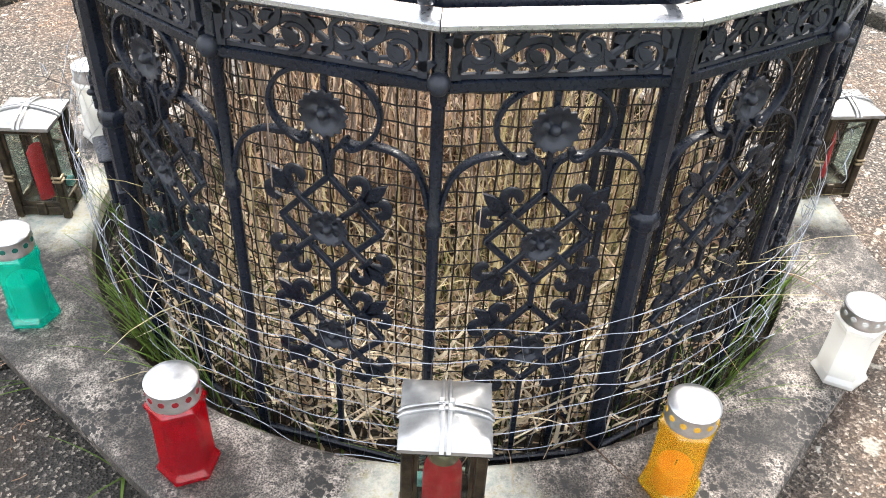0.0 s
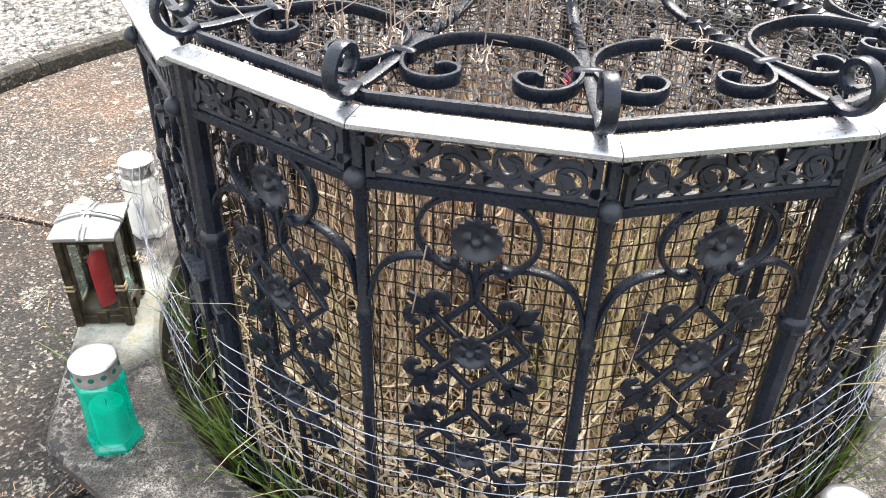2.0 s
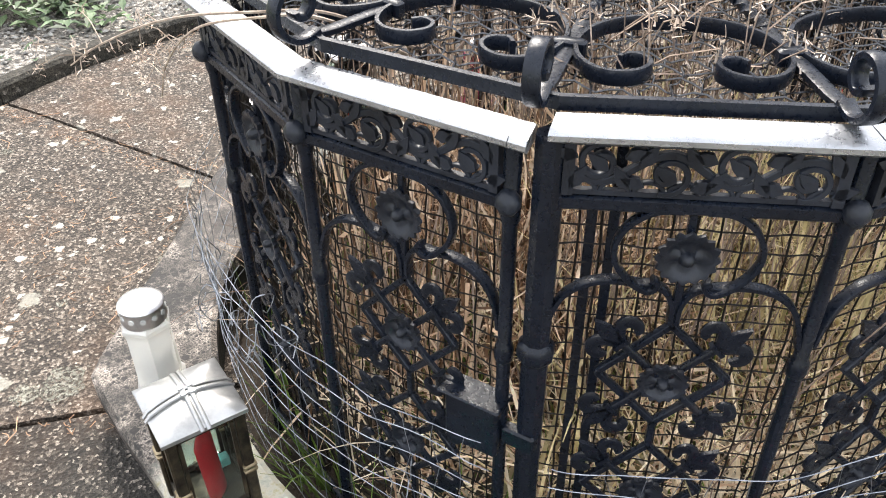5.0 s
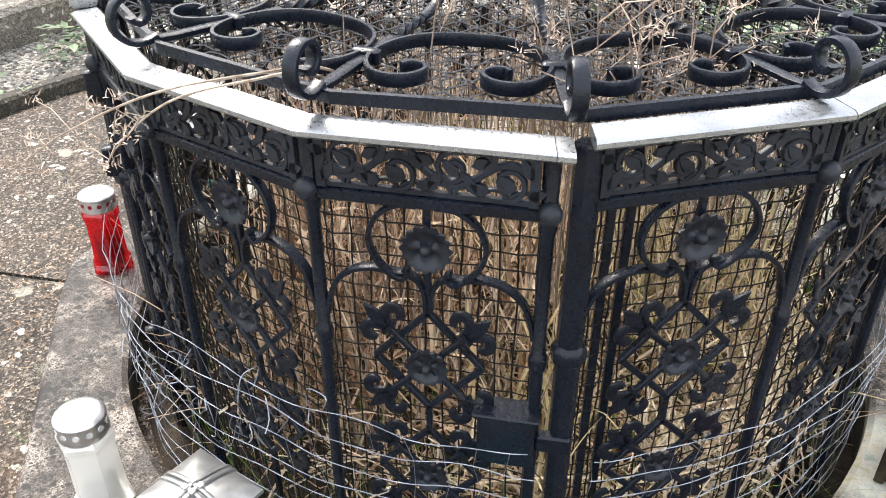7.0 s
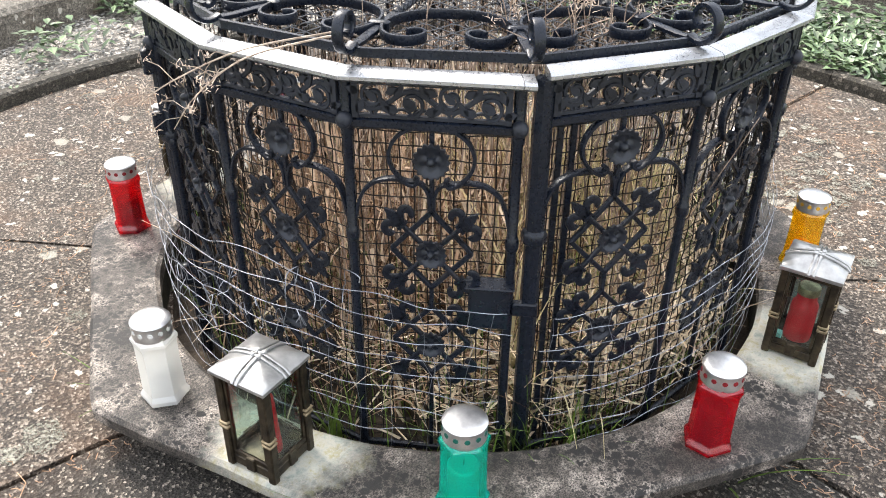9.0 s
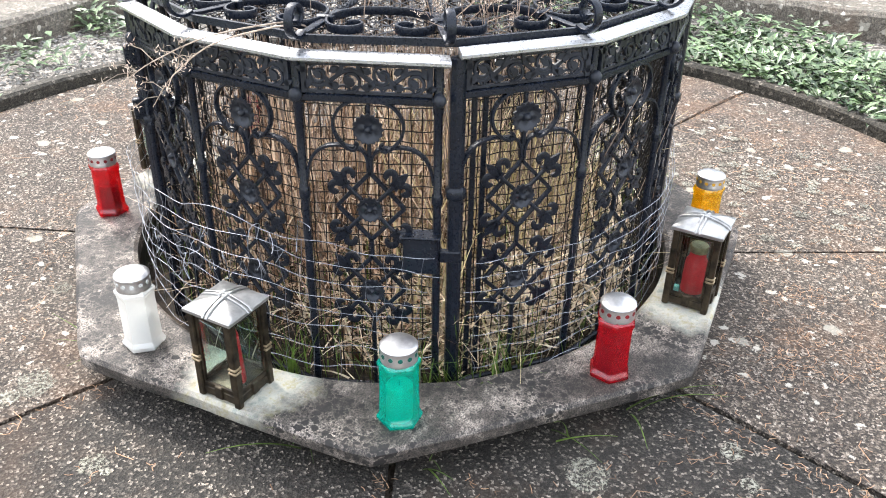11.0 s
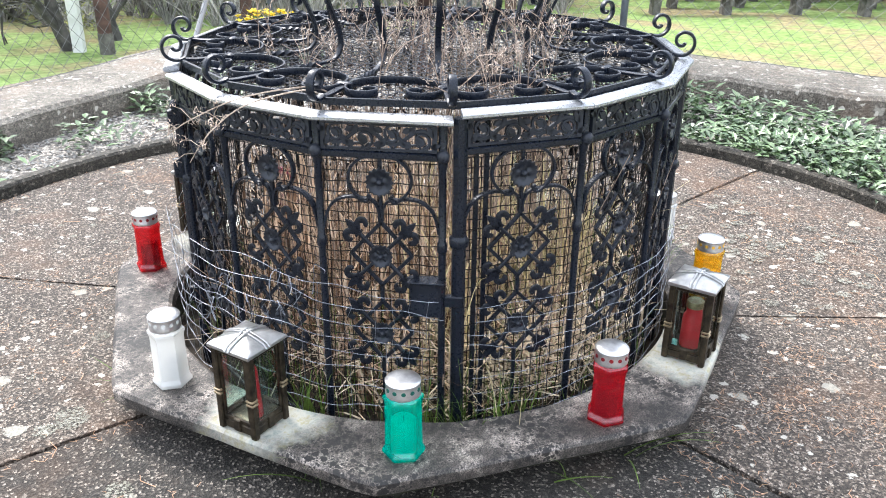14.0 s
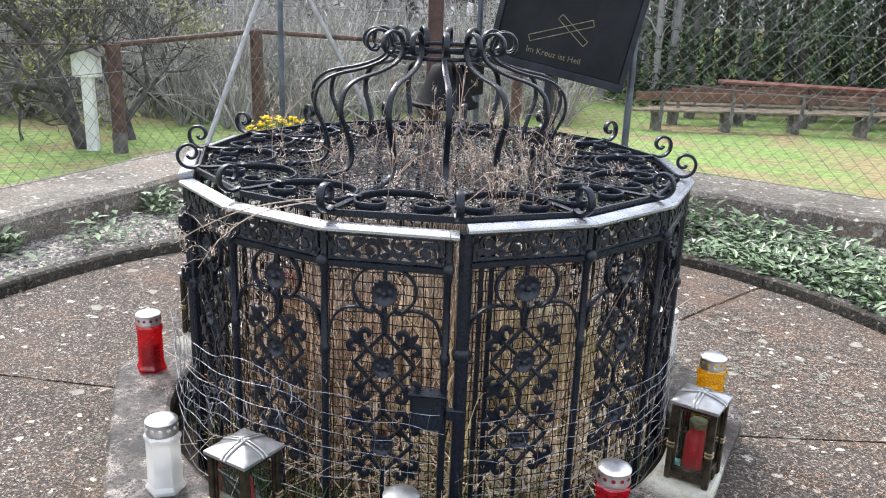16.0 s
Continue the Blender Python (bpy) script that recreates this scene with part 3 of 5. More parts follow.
# ---- stone base with the round well opening ----
SHIFT = Vector((-0.022, 0.012, 0))
base = thing("stone_base", "octagonal weathered stone slab with round opening and pale patches", "stone base")
g = Geo()
N = 128
prof = []
for i in range(N):
    a = OCT + 360 * i / N
    chip = 0.004 * noise.noise(polar(6, a))
    corner = 0.006 if i % 16 == 0 else 0.0
    Ro = oct_radius(1.066, a) - corner
    prof.append([SHIFT + polar(Ro - 0.004 + chip, a, 0.052), SHIFT + polar(Ro + chip, a, 0.058), SHIFT + polar(Ro + chip, a, 0.084), SHIFT + polar(Ro - 0.009 + chip, a, 0.093),
                 SHIFT + polar(0.826 + chip, a, 0.093), SHIFT + polar(0.815 + chip, a, 0.085), SHIFT + polar(0.815, a, 0.052)])
prof.append(prof[0])
g.rings(prof, caps=False)
part("cover_slab", g, BASE_STONE, base, smooth=True, angle=35)
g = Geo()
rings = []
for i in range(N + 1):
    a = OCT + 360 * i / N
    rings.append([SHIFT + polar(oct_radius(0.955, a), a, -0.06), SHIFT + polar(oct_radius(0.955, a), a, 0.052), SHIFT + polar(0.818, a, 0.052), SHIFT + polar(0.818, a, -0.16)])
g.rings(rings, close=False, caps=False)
part("plinth", g, MOSSY_SHADED, base, "mossy stone plinth, coloured darker for the shade under the slab")
g = Geo()
g.rings([[polar(r, 6 * i, -0.13 + 0.03 * noise.noise(polar(r * 5, 6 * i))) for i in range(60)] for r in (0.05, 0.3, 0.55, 0.79, 0.85)], caps=False)
g.f.append(tuple(range(60))[::-1])
solo("well_soil", g, SOIL, "dark soil inside the well grille", "soil", kind="structure", smooth=True)

# ---- wrought-iron grille: fifteen panels on posts ----
RP, AP, STEP = 0.75, 0.75 * math.cos(radians(12)), 24.0


def vertex_angle(k):
    return -138.0 + STEP * k


def rosette(r):
    g = Geo()
    k = 64
    rings = []
    for f, y in ((1.0, 0.004), (0.97, 0.008), (0.80, 0.008), (0.66, 0.003), (0.40, 0.002), (0.25, 0.004), (0.22, 0.011), (0.12, 0.015), (0.02, 0.016)):
        ring = []
        for j in range(k):
            w = 2 * math.pi * j / k
            q = r * f * (1 + (0.075 * math.cos(16 * w) if f > 0.9 else 0.0) + (0.10 * math.cos(4 * w) if 0.3 < f < 0.7 else 0.0))
            ring.append((q * math.cos(w), y + (0.0025 * math.cos(4 * w) if 0.3 < f < 0.7 else 0), q * math.sin(w)))
        rings.append(ring)
    rings.insert(0, [(x * 0.9, 0.0, z * 0.9) for x, y, z in rings[0]])
    g.rings(rings)
    return g.mesh("flower", IRON_CAST, True, 50)


def flat(points, thick, y=0.0):
    """A flat plate from an outline in the panel's plane."""
    g = Geo()
    g.rings([[(x, y - thick / 2, z) for x, z in points], [(x, y + thick / 2, z) for x, z in points]])
    return g


def fleur():
    """A fleur-de-lis that points along +z from its foot."""
    g = Geo()
    leaf = [(0.0, 0.0), (0.006, 0.010), (0.011, 0.026), (0.007, 0.040), (0.0, 0.054), (-0.007, 0.040), (-0.011, 0.026), (-0.006, 0.010)]
    p = flat(leaf, 0.006)
    g.add(p.v, p.f)
    for s in (-1, 1):
        path = [(s * x, 0, z) for x, z in [(0.002, 0.004), (0.008, 0.016), (0.017, 0.027), (0.027, 0.027), (0.033, 0.018), (0.030, 0.009), (0.024, 0.010)]]
        g.sweep(smooth_path(path, 4), 0.011, 0.006, (0, 1, 0), taper=lambda t: 0.7 + 0.7 * math.sin(min(1, t * 1.2) * 2.6))
    g.box(-0.011, 0.011, -0.005, 0.005, 0.002, 0.008)
    return g.mesh("fleur", IRON, True, 45)


def lyre():
    """The horseshoe scroll and the two arches of the upper panel."""
    g = Geo()
    for s in (-1, 1):
        ring = [(0.012, 0.770), (0.040, 0.768), (0.066, 0.750), (0.079, 0.722), (0.075, 0.695), (0.058, 0.672), (0.040, 0.660), (0.030, 0.662), (0.026, 0.671), (0.033, 0.676)]
        g.sweep(smooth_path([(s * x, 0.006, z) for x, z in ring], 5), 0.007, 0.013, (0, 1, 0))
        arch = [(0.004, 0.610), (0.005, 0.635), (0.014, 0.655), (0.030, 0.664), (0.045, 0.664), (0.072, 0.668), (0.103, 0.662), (0.128, 0.643), (0.141, 0.615), (0.147, 0.585)]
        g.sweep(smooth_path([(s * x, 0.0, z) for x, z in arch], 5), 0.007, 0.015, (0, 1, 0))
    return g.mesh("scroll", IRON, True, 45)


def lattice():
    """A square set on its corner with crossing arms, about its own centre."""
    g = Geo()
    d, h = 0.079, 0.083
    ends = [(0, h), (d, 0), (0, -h), (-d, 0)]
    for i in range(4):
        (x0, z0), (x1, z1) = ends[i], ends[(i + 1) % 4]
        g.sweep([(x0, 0, z0), (x1, 0, z1)], 0.009, 0.010, (0, 1, 0))
    for s in (-1, 1):
        g.sweep([(-0.060 * s, 0.008, -0.060), (0.060 * s, 0.008, 0.060)], 0.009, 0.008, (0, 1, 0))
    return g.mesh("lattice", IRON, True, 45)


def frieze():
    """Cast vine band: wavy stem, curled tendrils, leaves and little arches."""
    g = Geo()
    z0, z1 = 0.786, 0.852
    zc, half = (z0 + z1) / 2, 0.140
    g.box(-half, half, -0.004, 0.004, z0, z0 + 0.006)
    g.box(-half, half, -0.004, 0.004, z1 - 0.007, z1)
    g.box(-half - 0.003, -half + 0.009, -0.007, 0.007, z0, z1)
    g.box(half - 0.009, half + 0.003, -0.007, 0.007, z0, z1)
    n = 4
    w = 2 * half / n
    stem = [(-half + 2 * half * i / 64, 0.0, zc + 0.017 * math.sin(2 * math.pi * n / 2 * i / 64)) for i in range(65)]
    g.sweep(stem, 0.009, 0.008, (0, 1, 0))
    for i in range(n):
        cx, s = -half + w * (i + 0.5), 1 if i % 2 == 0 else -1
        sp = spiral(cx, zc - s * 0.006, 0.0235, 0.007, 90 * s + 200, 90 * s - 240, 22)
        g.sweep([(x, 0.001, z) for x, z in sp], 0.007, 0.009, (0, 1, 0))
        for dx, dz, rot, ln in ((0.0, -s * 0.006, 40, 0.019), (0.024, s * 0.014, 120, 0.021), (-0.024, s * 0.013, 60, 0.021), (0.033, -s * 0.016, 20, 0.017), (-0.033, -s * 0.017, 160, 0.017)):
            c, sn = math.cos(radians(rot)), math.sin(radians(rot))
            out = [(-ln * 0.6, 0), (-ln * 0.1, 0.0075), (ln * 0.35, 0.0062), (ln, 0), (ln * 0.35, -0.0062), (-ln * 0.1, -0.0075)]
            p = flat([(cx + dx + c * x - sn * z, max(z0, min(z1, zc + dz + sn * x + c * z))) for x, z in out], 0.006, 0.004)
            g.add(p.v, p.f)
        for dx in (-w / 4, w / 4):
            a = arc(cx + dx, z0 + 0.002, 0.015, 0, 180, 8)
            g.sweep([(x, 0, z0 + 0.004 + (z - z0) * 0.75) for x, z in a], 0.005, 0.007, (0, 1, 0))
    return g.mesh("frieze", IRON_CAST, True, 40)


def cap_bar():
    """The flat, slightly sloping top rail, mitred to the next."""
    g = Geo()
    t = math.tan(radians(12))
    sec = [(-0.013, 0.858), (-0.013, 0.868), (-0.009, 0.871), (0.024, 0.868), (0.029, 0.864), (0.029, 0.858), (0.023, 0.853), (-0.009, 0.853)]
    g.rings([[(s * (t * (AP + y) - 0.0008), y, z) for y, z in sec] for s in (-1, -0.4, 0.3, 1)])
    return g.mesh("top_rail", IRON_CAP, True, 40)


def lower_rail():
    g = Geo()
    g.box(-0.147, 0.147, -0.007, 0.012, 0.766, 0.784, 0.003)
    return g.mesh("panel_frame", IRON, True, 40)


def stem(z0, z1):
    g = Geo()
    g.box(-0.0045, 0.0045, -0.004, 0.005, z0, z1, 0.001)
    return g.mesh("stem", IRON)


def foot_rail():
    g = Geo()
    g.box(-0.147, 0.147, -0.004, 0.008, 0.012, 0.028, 0.003)
    return g.mesh("foot_rail", IRON, True, 40)


def wire_grid():
    """Crimped square mesh behind a panel."""
    g = Geo()
    y, p = -0.030, 0.0262
    xs = [-0.1441 + p * i for i in range(12)]
    zs = [-0.04 + p * i for i in range(31)]
    for i, x in enumerate(xs):
        g.tube([(x + 0.0012 * math.sin(z * 210 + i), y + 0.0016 * (1 if (i + j) % 2 else -1), z) for j, z in enumerate(zs)], 0.0014, 4)
    for j, z in enumerate(zs):
        g.tube([(x, y + 0.0016 * (-1 if (i + j) % 2 else 1), z + 0.0014 * math.sin(x * 190 + j)) for i, x in enumerate([-0.149] + xs + [0.149])], 0.0014, 4)
    return g.mesh("wire_mesh", MESH_WIRE)


def post(r, big):
    g = Geo()
    k = 8 if big else 10
    ring = r
    prof = [(ring, -0.12), (ring, 0.535), (ring * 1.2, 0.537), (ring * 1.38, 0.543), (ring * 1.38, 0.557), (ring * 1.2, 0.563), (ring, 0.566), (ring, 0.852)]
    if not big:
        prof = prof[:-1] + [(ring, 0.745), (ring * 1.25, 0.752), (ring * 1.35, 0.775), (ring * 1.35, 0.785), (ring * 1.1, 0.79), (ring * 1.2, 0.852)]
    else:
        prof = [(q, z) for q, z in prof]
    g.lathe(prof, k, phase=math.pi / k)
    return g.mesh("post", IRON, True, 35)


def knob():
    g = Geo()
    g.lathe([(0.001, -0.016), (0.009, -0.013), (0.0145, -0.004), (0.0145, 0.005), (0.009, 0.013), (0.001, 0.016)], 14)
    return g.mesh("knob", IRON_CAST, True, 80)


M = dict(flower=rosette(0.034), flower_small=rosette(0.030), fleur=fleur(), scroll=lyre(), lattice=lattice(), frieze=frieze(),
         top_rail=cap_bar(), panel_frame=lower_rail(), foot_rail=foot_rail(), stems=[stem(0.60, 0.767), stem(0.390, 0.442), stem(0.028, 0.235)], wire_mesh=wire_grid(), post=post(0.0092, False), big_post=post(0.0175, True), knob=knob())


def panel(parent, a, squeeze=1.0):
    """One panel, centred at the angle a; its ornaments are pieces of the frame."""
    at = Matrix.Translation(polar(AP, a)) @ pose(0, 0, 0, 0, 0, a - 90) @ Matrix.Diagonal((squeeze, 1, 1, 1))
    f = part("panel_frame", M["panel_frame"], None, parent, at=at)
    part("top_rail", M["top_rail"], None, f, "black iron top rail, sky sheen put into its pale colour")
    part("frieze", M["frieze"], None, f, "pierced vine frieze", at=pose(0, 0.006, 0))
    part("scroll", M["scroll"], None, f)
    part("foot_rail", M["foot_rail"], None, f)
    for s in M["stems"]:
        part("stem", s, None, f)
    part("wire_mesh", M["wire_mesh"], None, f, "square crimped wire mesh")
    part("flower", M["flower"], None, f, at=pose(0, 0.006, 0.710))
    for zc in (0.522, 0.310):
        part("lattice", M["lattice"], None, f, at=pose(0, 0, zc))
        part("flower", M["flower_small"], None, f, at=pose(0, 0.010, zc))
        for q in (45, 135, 225, 315):
            part("fleur", M["fleur"], None, f, at=pose(0.074 * math.cos(radians(q)), 0.009, zc + 0.074 * math.sin(radians(q)), 0, 90 - q, 0))


grille = thing("well_grille", "black wrought-iron grille with scrolls and cast flowers around a well", "iron grille")
for k in range(12):
    panel(grille, vertex_angle(k + 0.5))
for k in range(13):
    big = k % 3 == 0
    part("post", M["big_post" if big else "post"], None, grille, at=Matrix.Translation(polar(RP, vertex_angle(k))))
    if not big:
        part("knob", M["knob"], None, grille, at=Matrix.Translation(polar(RP + 0.012, vertex_angle(k), 0.781)))

g = Geo()
g.box(-0.006, 0.006, -0.004, 0.004, -0.12, 0.852, 0.001)
MESH_BAR = g.mesh("mesh_bar", IRON)
for k in (0, 3, 6, 9, 12):
    for off in (-5.6, -3.6, 3.6, 5.6):
        if (k == 0 and off < 0) or (k == 12 and off > 0):
            continue
        a = vertex_angle(k) + off
        part("mesh_bar", MESH_BAR, None, grille, at=Matrix.Translation(polar(0.708, a)) @ pose(0, 0, 0, 0, 0, a - 90))

gate = thing("grille_gate", "black wrought-iron gate of three panels, just ajar, with a lock box", "gate", at=pose(0, 0, -0.015))
GATE0, GSTEP = vertex_angle(-3) + 1.0, 22.65
for k in range(3):
    panel(gate, GATE0 + GSTEP * (k + 0.5), 0.947)
for k in range(4):
    part("post", M["post"], None, gate, at=Matrix.Translation(polar(RP, GATE0 + GSTEP * k)))
    part("knob", M["knob"], None, gate, at=Matrix.Translation(polar(RP + 0.012, GATE0 + GSTEP * k, 0.781)))
end = GATE0 + GSTEP * 3
g = Geo()
t12 = math.tan(radians(12)) * 0.947
g.rings([[(t12 * (AP + y) + dx, y, z) for y, z in [(-0.013, 0.858), (-0.013, 0.868), (-0.009, 0.871), (0.024, 0.868), (0.029, 0.864), (0.029, 0.858), (0.023, 0.853), (-0.009, 0.853)]] for dx in (0.0003, 0.021)])
part("rail_end", g, IRON_CAP, gate, "end of the gate rail, pale with the same painted sheen", at=Matrix.Translation(polar(AP, GATE0 + GSTEP * 2.5)) @ pose(0, 0, 0, 0, 0, GATE0 + GSTEP * 2.5 - 90) @ Matrix.Diagonal((-1, 1, 1, 1)))
lock_at = Matrix.Translation(polar(RP * 0.995, end - 2.3)) @ pose(0, 0, 0, 0, 0, end - 10 - 90)
g = Geo()
g.box(-0.035, 0.045, -0.012, 0.022, 0.368, 0.462, 0.004)
lock = part("lock_box", g, IRON, gate, "black lock box", at=lock_at, smooth=True)
g = Geo()
g.box(-0.041, 0.052, -0.014, 0.030, 0.4625, 0.467, 0.002)
part("lock_cover", g, IRON, lock)
g = Geo()
g.box(-0.085, -0.036, -0.006, 0.012, 0.395, 0.425, 0.003)
part("latch_bolt", g, IRON, lock)
for zc in (0.74, 0.60, 0.2):
    g = Geo()
    g.box(-0.010, 0.010, -0.012, 0.014, zc - 0.028, zc + 0.028, 0.003)
    part("hinge", g, IRON, gate, at=Matrix.Translation(polar(RP + 0.02, GATE0 - 0.6)) @ pose(0, 0, 0, 0, 0, GATE0 - 90), smooth=True)

# ---- wrought-iron roof of the grille with the crown ----
roof = thing("grille_roof", "flat wrought-iron cover with C-scrolls, twisted bars and an open crown of ribs", "iron cover")


def rib():
    """Outer curl, flat and twisted bar, then the crown rib; in the radial plane x = radius."""
    g = Geo()
    curl = spiral(0.741, 0.919, 0.007, 0.042, 690, 235, 46)
    g.sweep([(x, 0, z) for x, z in curl] + [(0.715, 0, 0.880), (0.690, 0, 0.878), (0.62, 0, 0.878), (0.54, 0, 0.878), (0.515, 0, 0.878)], 0.009, 0.018, (0, 1, 0))
    rings = []
    for i in range(41):
        t = i / 40
        w = t * 6.2
        rings.append([(0.517 - 0.095 * t, 0.0085 * math.cos(w + q), 0.878 + 0.0085 * math.sin(w + q)) for q in (0.78, 2.36, 3.93, 5.5)])
    g.rings(rings)
    up = [(0.425, 0.878), (0.395, 0.880), (0.365, 0.888), (0.347, 0.915), (0.350, 0.955), (0.368, 1.000), (0.386, 1.045), (0.378, 1.093), (0.350, 1.122), (0.314, 1.136), (0.262, 1.146),
          (0.222, 1.157), (0.182, 1.174), (0.160, 1.196), (0.155, 1.225), (0.168, 1.251), (0.196, 1.261), (0.222, 1.249), (0.230, 1.225), (0.219, 1.206), (0.201, 1.203), (0.193, 1.216)]
    g.sweep(smooth_path([(x, 0, z) for x, z in up], 4), 0.009, 0.016, (0, 1, 0))
    g.box(0.587, 0.603, -0.020, 0.020, 0.868, 0.889, 0.003)
    return g.mesh("rib", IRON, True, 40)


def c_scroll():
    """C-scroll between two bars, in the plane of the roof; x across, y outwards."""
    g = Geo()
    for s in (-1, 1):
        path = [(0.0, 0.446), (0.035, 0.449), (0.068, 0.464), (0.093, 0.492), (0.107, 0.530), (0.107, 0.566), (0.094, 0.596), (0.072, 0.609), (0.048, 0.604),
                (0.034, 0.585), (0.038, 0.566), (0.054, 0.560), (0.064, 0.570)]
        g.sweep(smooth_path([(s * x * 1.08, y + 0.047, 0.878) for x, y in path], 4), 0.007, 0.018, (0, 0, 1))
    return g.mesh("c_scroll", IRON, True, 40)


def inner_bar():
    g = Geo()
    t = math.tan(radians(12))
    g.rings([[(s * t * (0.707 + y), 0.707 + y, z) for y, z in ((-0.004, 0.866), (-0.004, 0.882), (0.004, 0.882), (0.004, 0.866))] for s in (-1, 1)])
    return g.mesh("frame_bar", IRON)


RIB, CSC, BAR = rib(), c_scroll(), inner_bar()
for k in range(15):
    part("rib", RIB, None, roof, at=pose(0, 0, 0, 0, 0, vertex_angle(k) - 1.5))
    part("c_scroll", CSC, None, roof, at=pose(0, 0, 0, 0, 0, vertex_angle(k + 0.5) - 91.5))
    part("frame_bar", BAR, None, roof, at=pose(0, 0, 0, 0, 0, vertex_angle(k + 0.5) - 90))
for zc, rr in ((1.187, 0.148), (1.213, 0.148)):
    g = Geo()
    c = [polar(rr, 10 * i, zc) for i in range(37)]
    g.sweep(c, 0.008, 0.012, (0, 0, 1))
    part("crown_ring", g, IRON, roof, smooth=True)
g = Geo()
p = 0.027
for axis in (0, 1):
    for i in range(-26, 27):
        q = i * p
        L = math.sqrt(max(0.0, 0.70 ** 2 - q * q))
        n = int(2 * L / (p / 2))
        pts = []
        for j in range(n + 1):
            s = -L + 2 * L * j / max(1, n)
            wob = 0.005 * math.sin(s / p * math.pi + (i % 2) * math.pi)
            wz = 0.862 + 0.004 * math.cos(s / p * math.pi + (i + axis) * math.pi)
            x, y = (s, q + wob) if axis == 0 else (q + wob, s)
            c, sn = math.cos(0.6), math.sin(0.6)
            pts.append((c * x - sn * y, sn * x + c * y, wz))
        if n > 2:
            g.tube(pts, 0.0014, 4)
part("cover_mesh", g, COVER_WIRE, roof, "crimped dark wire mesh")

# ---- loose galvanised netting round the foot of the grille ----
g = Geo()


def net_point(a, h):
    sag = 0.5 + 0.5 * noise.noise((math.cos(radians(a)) * 2.3, math.sin(radians(a)) * 2.3, 3.1))
    side = max(0.0, math.cos(radians(a - 178))) ** 6
    top = 0.36 + 0.06 * sag + 0.10 * side
    z = 0.045 + (top - 0.045) * h
    r = 0.774 + 0.034 * max(0.0, math.cos(radians(a - 172))) ** 2 + 0.010 * h * (0.4 + sag) + 0.010 * noise.noise((a * 0.11, h * 4, 0.0)) + 0.012 * side * h
    return polar(r, a + 1.2 * noise.noise((a * 0.2, h * 3, 7.0)), z + 0.022 * noise.noise((a * 0.10, h * 3.2, 2.0)) + 0.003 * math.sin(a * 0.31 + h * 20))


netting = thing("wire_netting", "loose crumpled galvanised wire netting round the grille foot", "wire netting")
for j in range(9):
    h = (j / 8) ** 0.9
    g = Geo()
    g.tube([net_point(-135.5 + 353.5 * i / 300 + (1.5 * noise.noise((j * 3.1, 0, 0)) if i in (0, 300) else 0), h) for i in range(301)], 0.00072, 3)
    part("strand", g, ZINC, netting)
g = Geo()
for i in range(92):
    a = -135 + 352.5 * (i + 0.35 * math.sin(i * 7.3)) / 91
    g.tube([net_point(a + 0.5 * math.sin(j * 2.1 + i), (j / 8) ** 0.9) for j in range(9)], 0.0006, 3)
part("cross_wire", g, ZINC, netting)["kind"] = "stuff"
for i in range(30):
    a = rnd.choice((rnd.uniform(160, 200), rnd.uniform(165, 190), rnd.uniform(-30, 20), rnd.uniform(150, 330)))
    pts = [net_point(a, rnd.uniform(0.4, 1))]
    for j in range(6):
        pts.append(pts[-1] + Vector((rnd.uniform(-0.02, 0.02), rnd.uniform(-0.02, 0.02), rnd.uniform(-0.03, 0.045))))
    g = Geo()
    g.tube(smooth_path(pts, 3), 0.001, 3)
    part("loose_end", g, ZINC, netting)

# ---- dry grass and weeds inside ----


def blade(g, base, lean, length, width, bend, n=4, yaw=0.0):
    d = Vector((math.cos(yaw), math.sin(yaw), 0))
    s = Vector((-d.y, d.x, 0)) * width
    left, right = [], []
    pos = Vector(base)
    ang = lean
    for i in range(n + 1):
        t = i / n
        w = s * (1 - 0.85 * t)
        left.append(pos - w)
        right.append(pos + w)
        pos = pos + (d * math.sin(ang) + Vector((0, 0, math.cos(ang)))) * (length / n)
        ang += bend / n
    m = len(left)
    g.add(left + right, [(i, i + 1, m + i + 1, m + i) for i in range(n)])


g = Geo()
clumps = [(-0.16, 0.16), (-0.04, 0.34), (0.08, 0.10), (-0.32, -0.10), (-0.26, 0.36), (-0.12, 0.52), (-0.10, 0.02), (-0.42, 0.14)]
for c in range(74):
    if c < 60:
        cx, cy = clumps[c % len(clumps)]
        tuft = Vector((cx + rnd.gauss(0, 0.085), cy + rnd.gauss(0, 0.085), 0))
    else:
        tuft = polar(0.66 * math.sqrt(rnd.random()), rnd.uniform(0, 360))
    tall = rnd.uniform(0.40, 0.76) if c % 5 else rnd.uniform(0.7, 0.92)
    lean, way = rnd.gauss(0, 0.15), rnd.uniform(0, 6.283)
    for i in range(rnd.randint(6, 15)):
        p = tuft + Vector((rnd.gauss(0, 0.026), rnd.gauss(0, 0.026), -0.12))
        if math.hypot(p.x, p.y) > 0.69:
            continue
        blade(g, p, lean + rnd.gauss(0, 0.13), tall * rnd.uniform(0.45, 1.0), rnd.uniform(0.0016, 0.0070), rnd.gauss(0, 0.75), 7, way + rnd.gauss(0, 1.1))
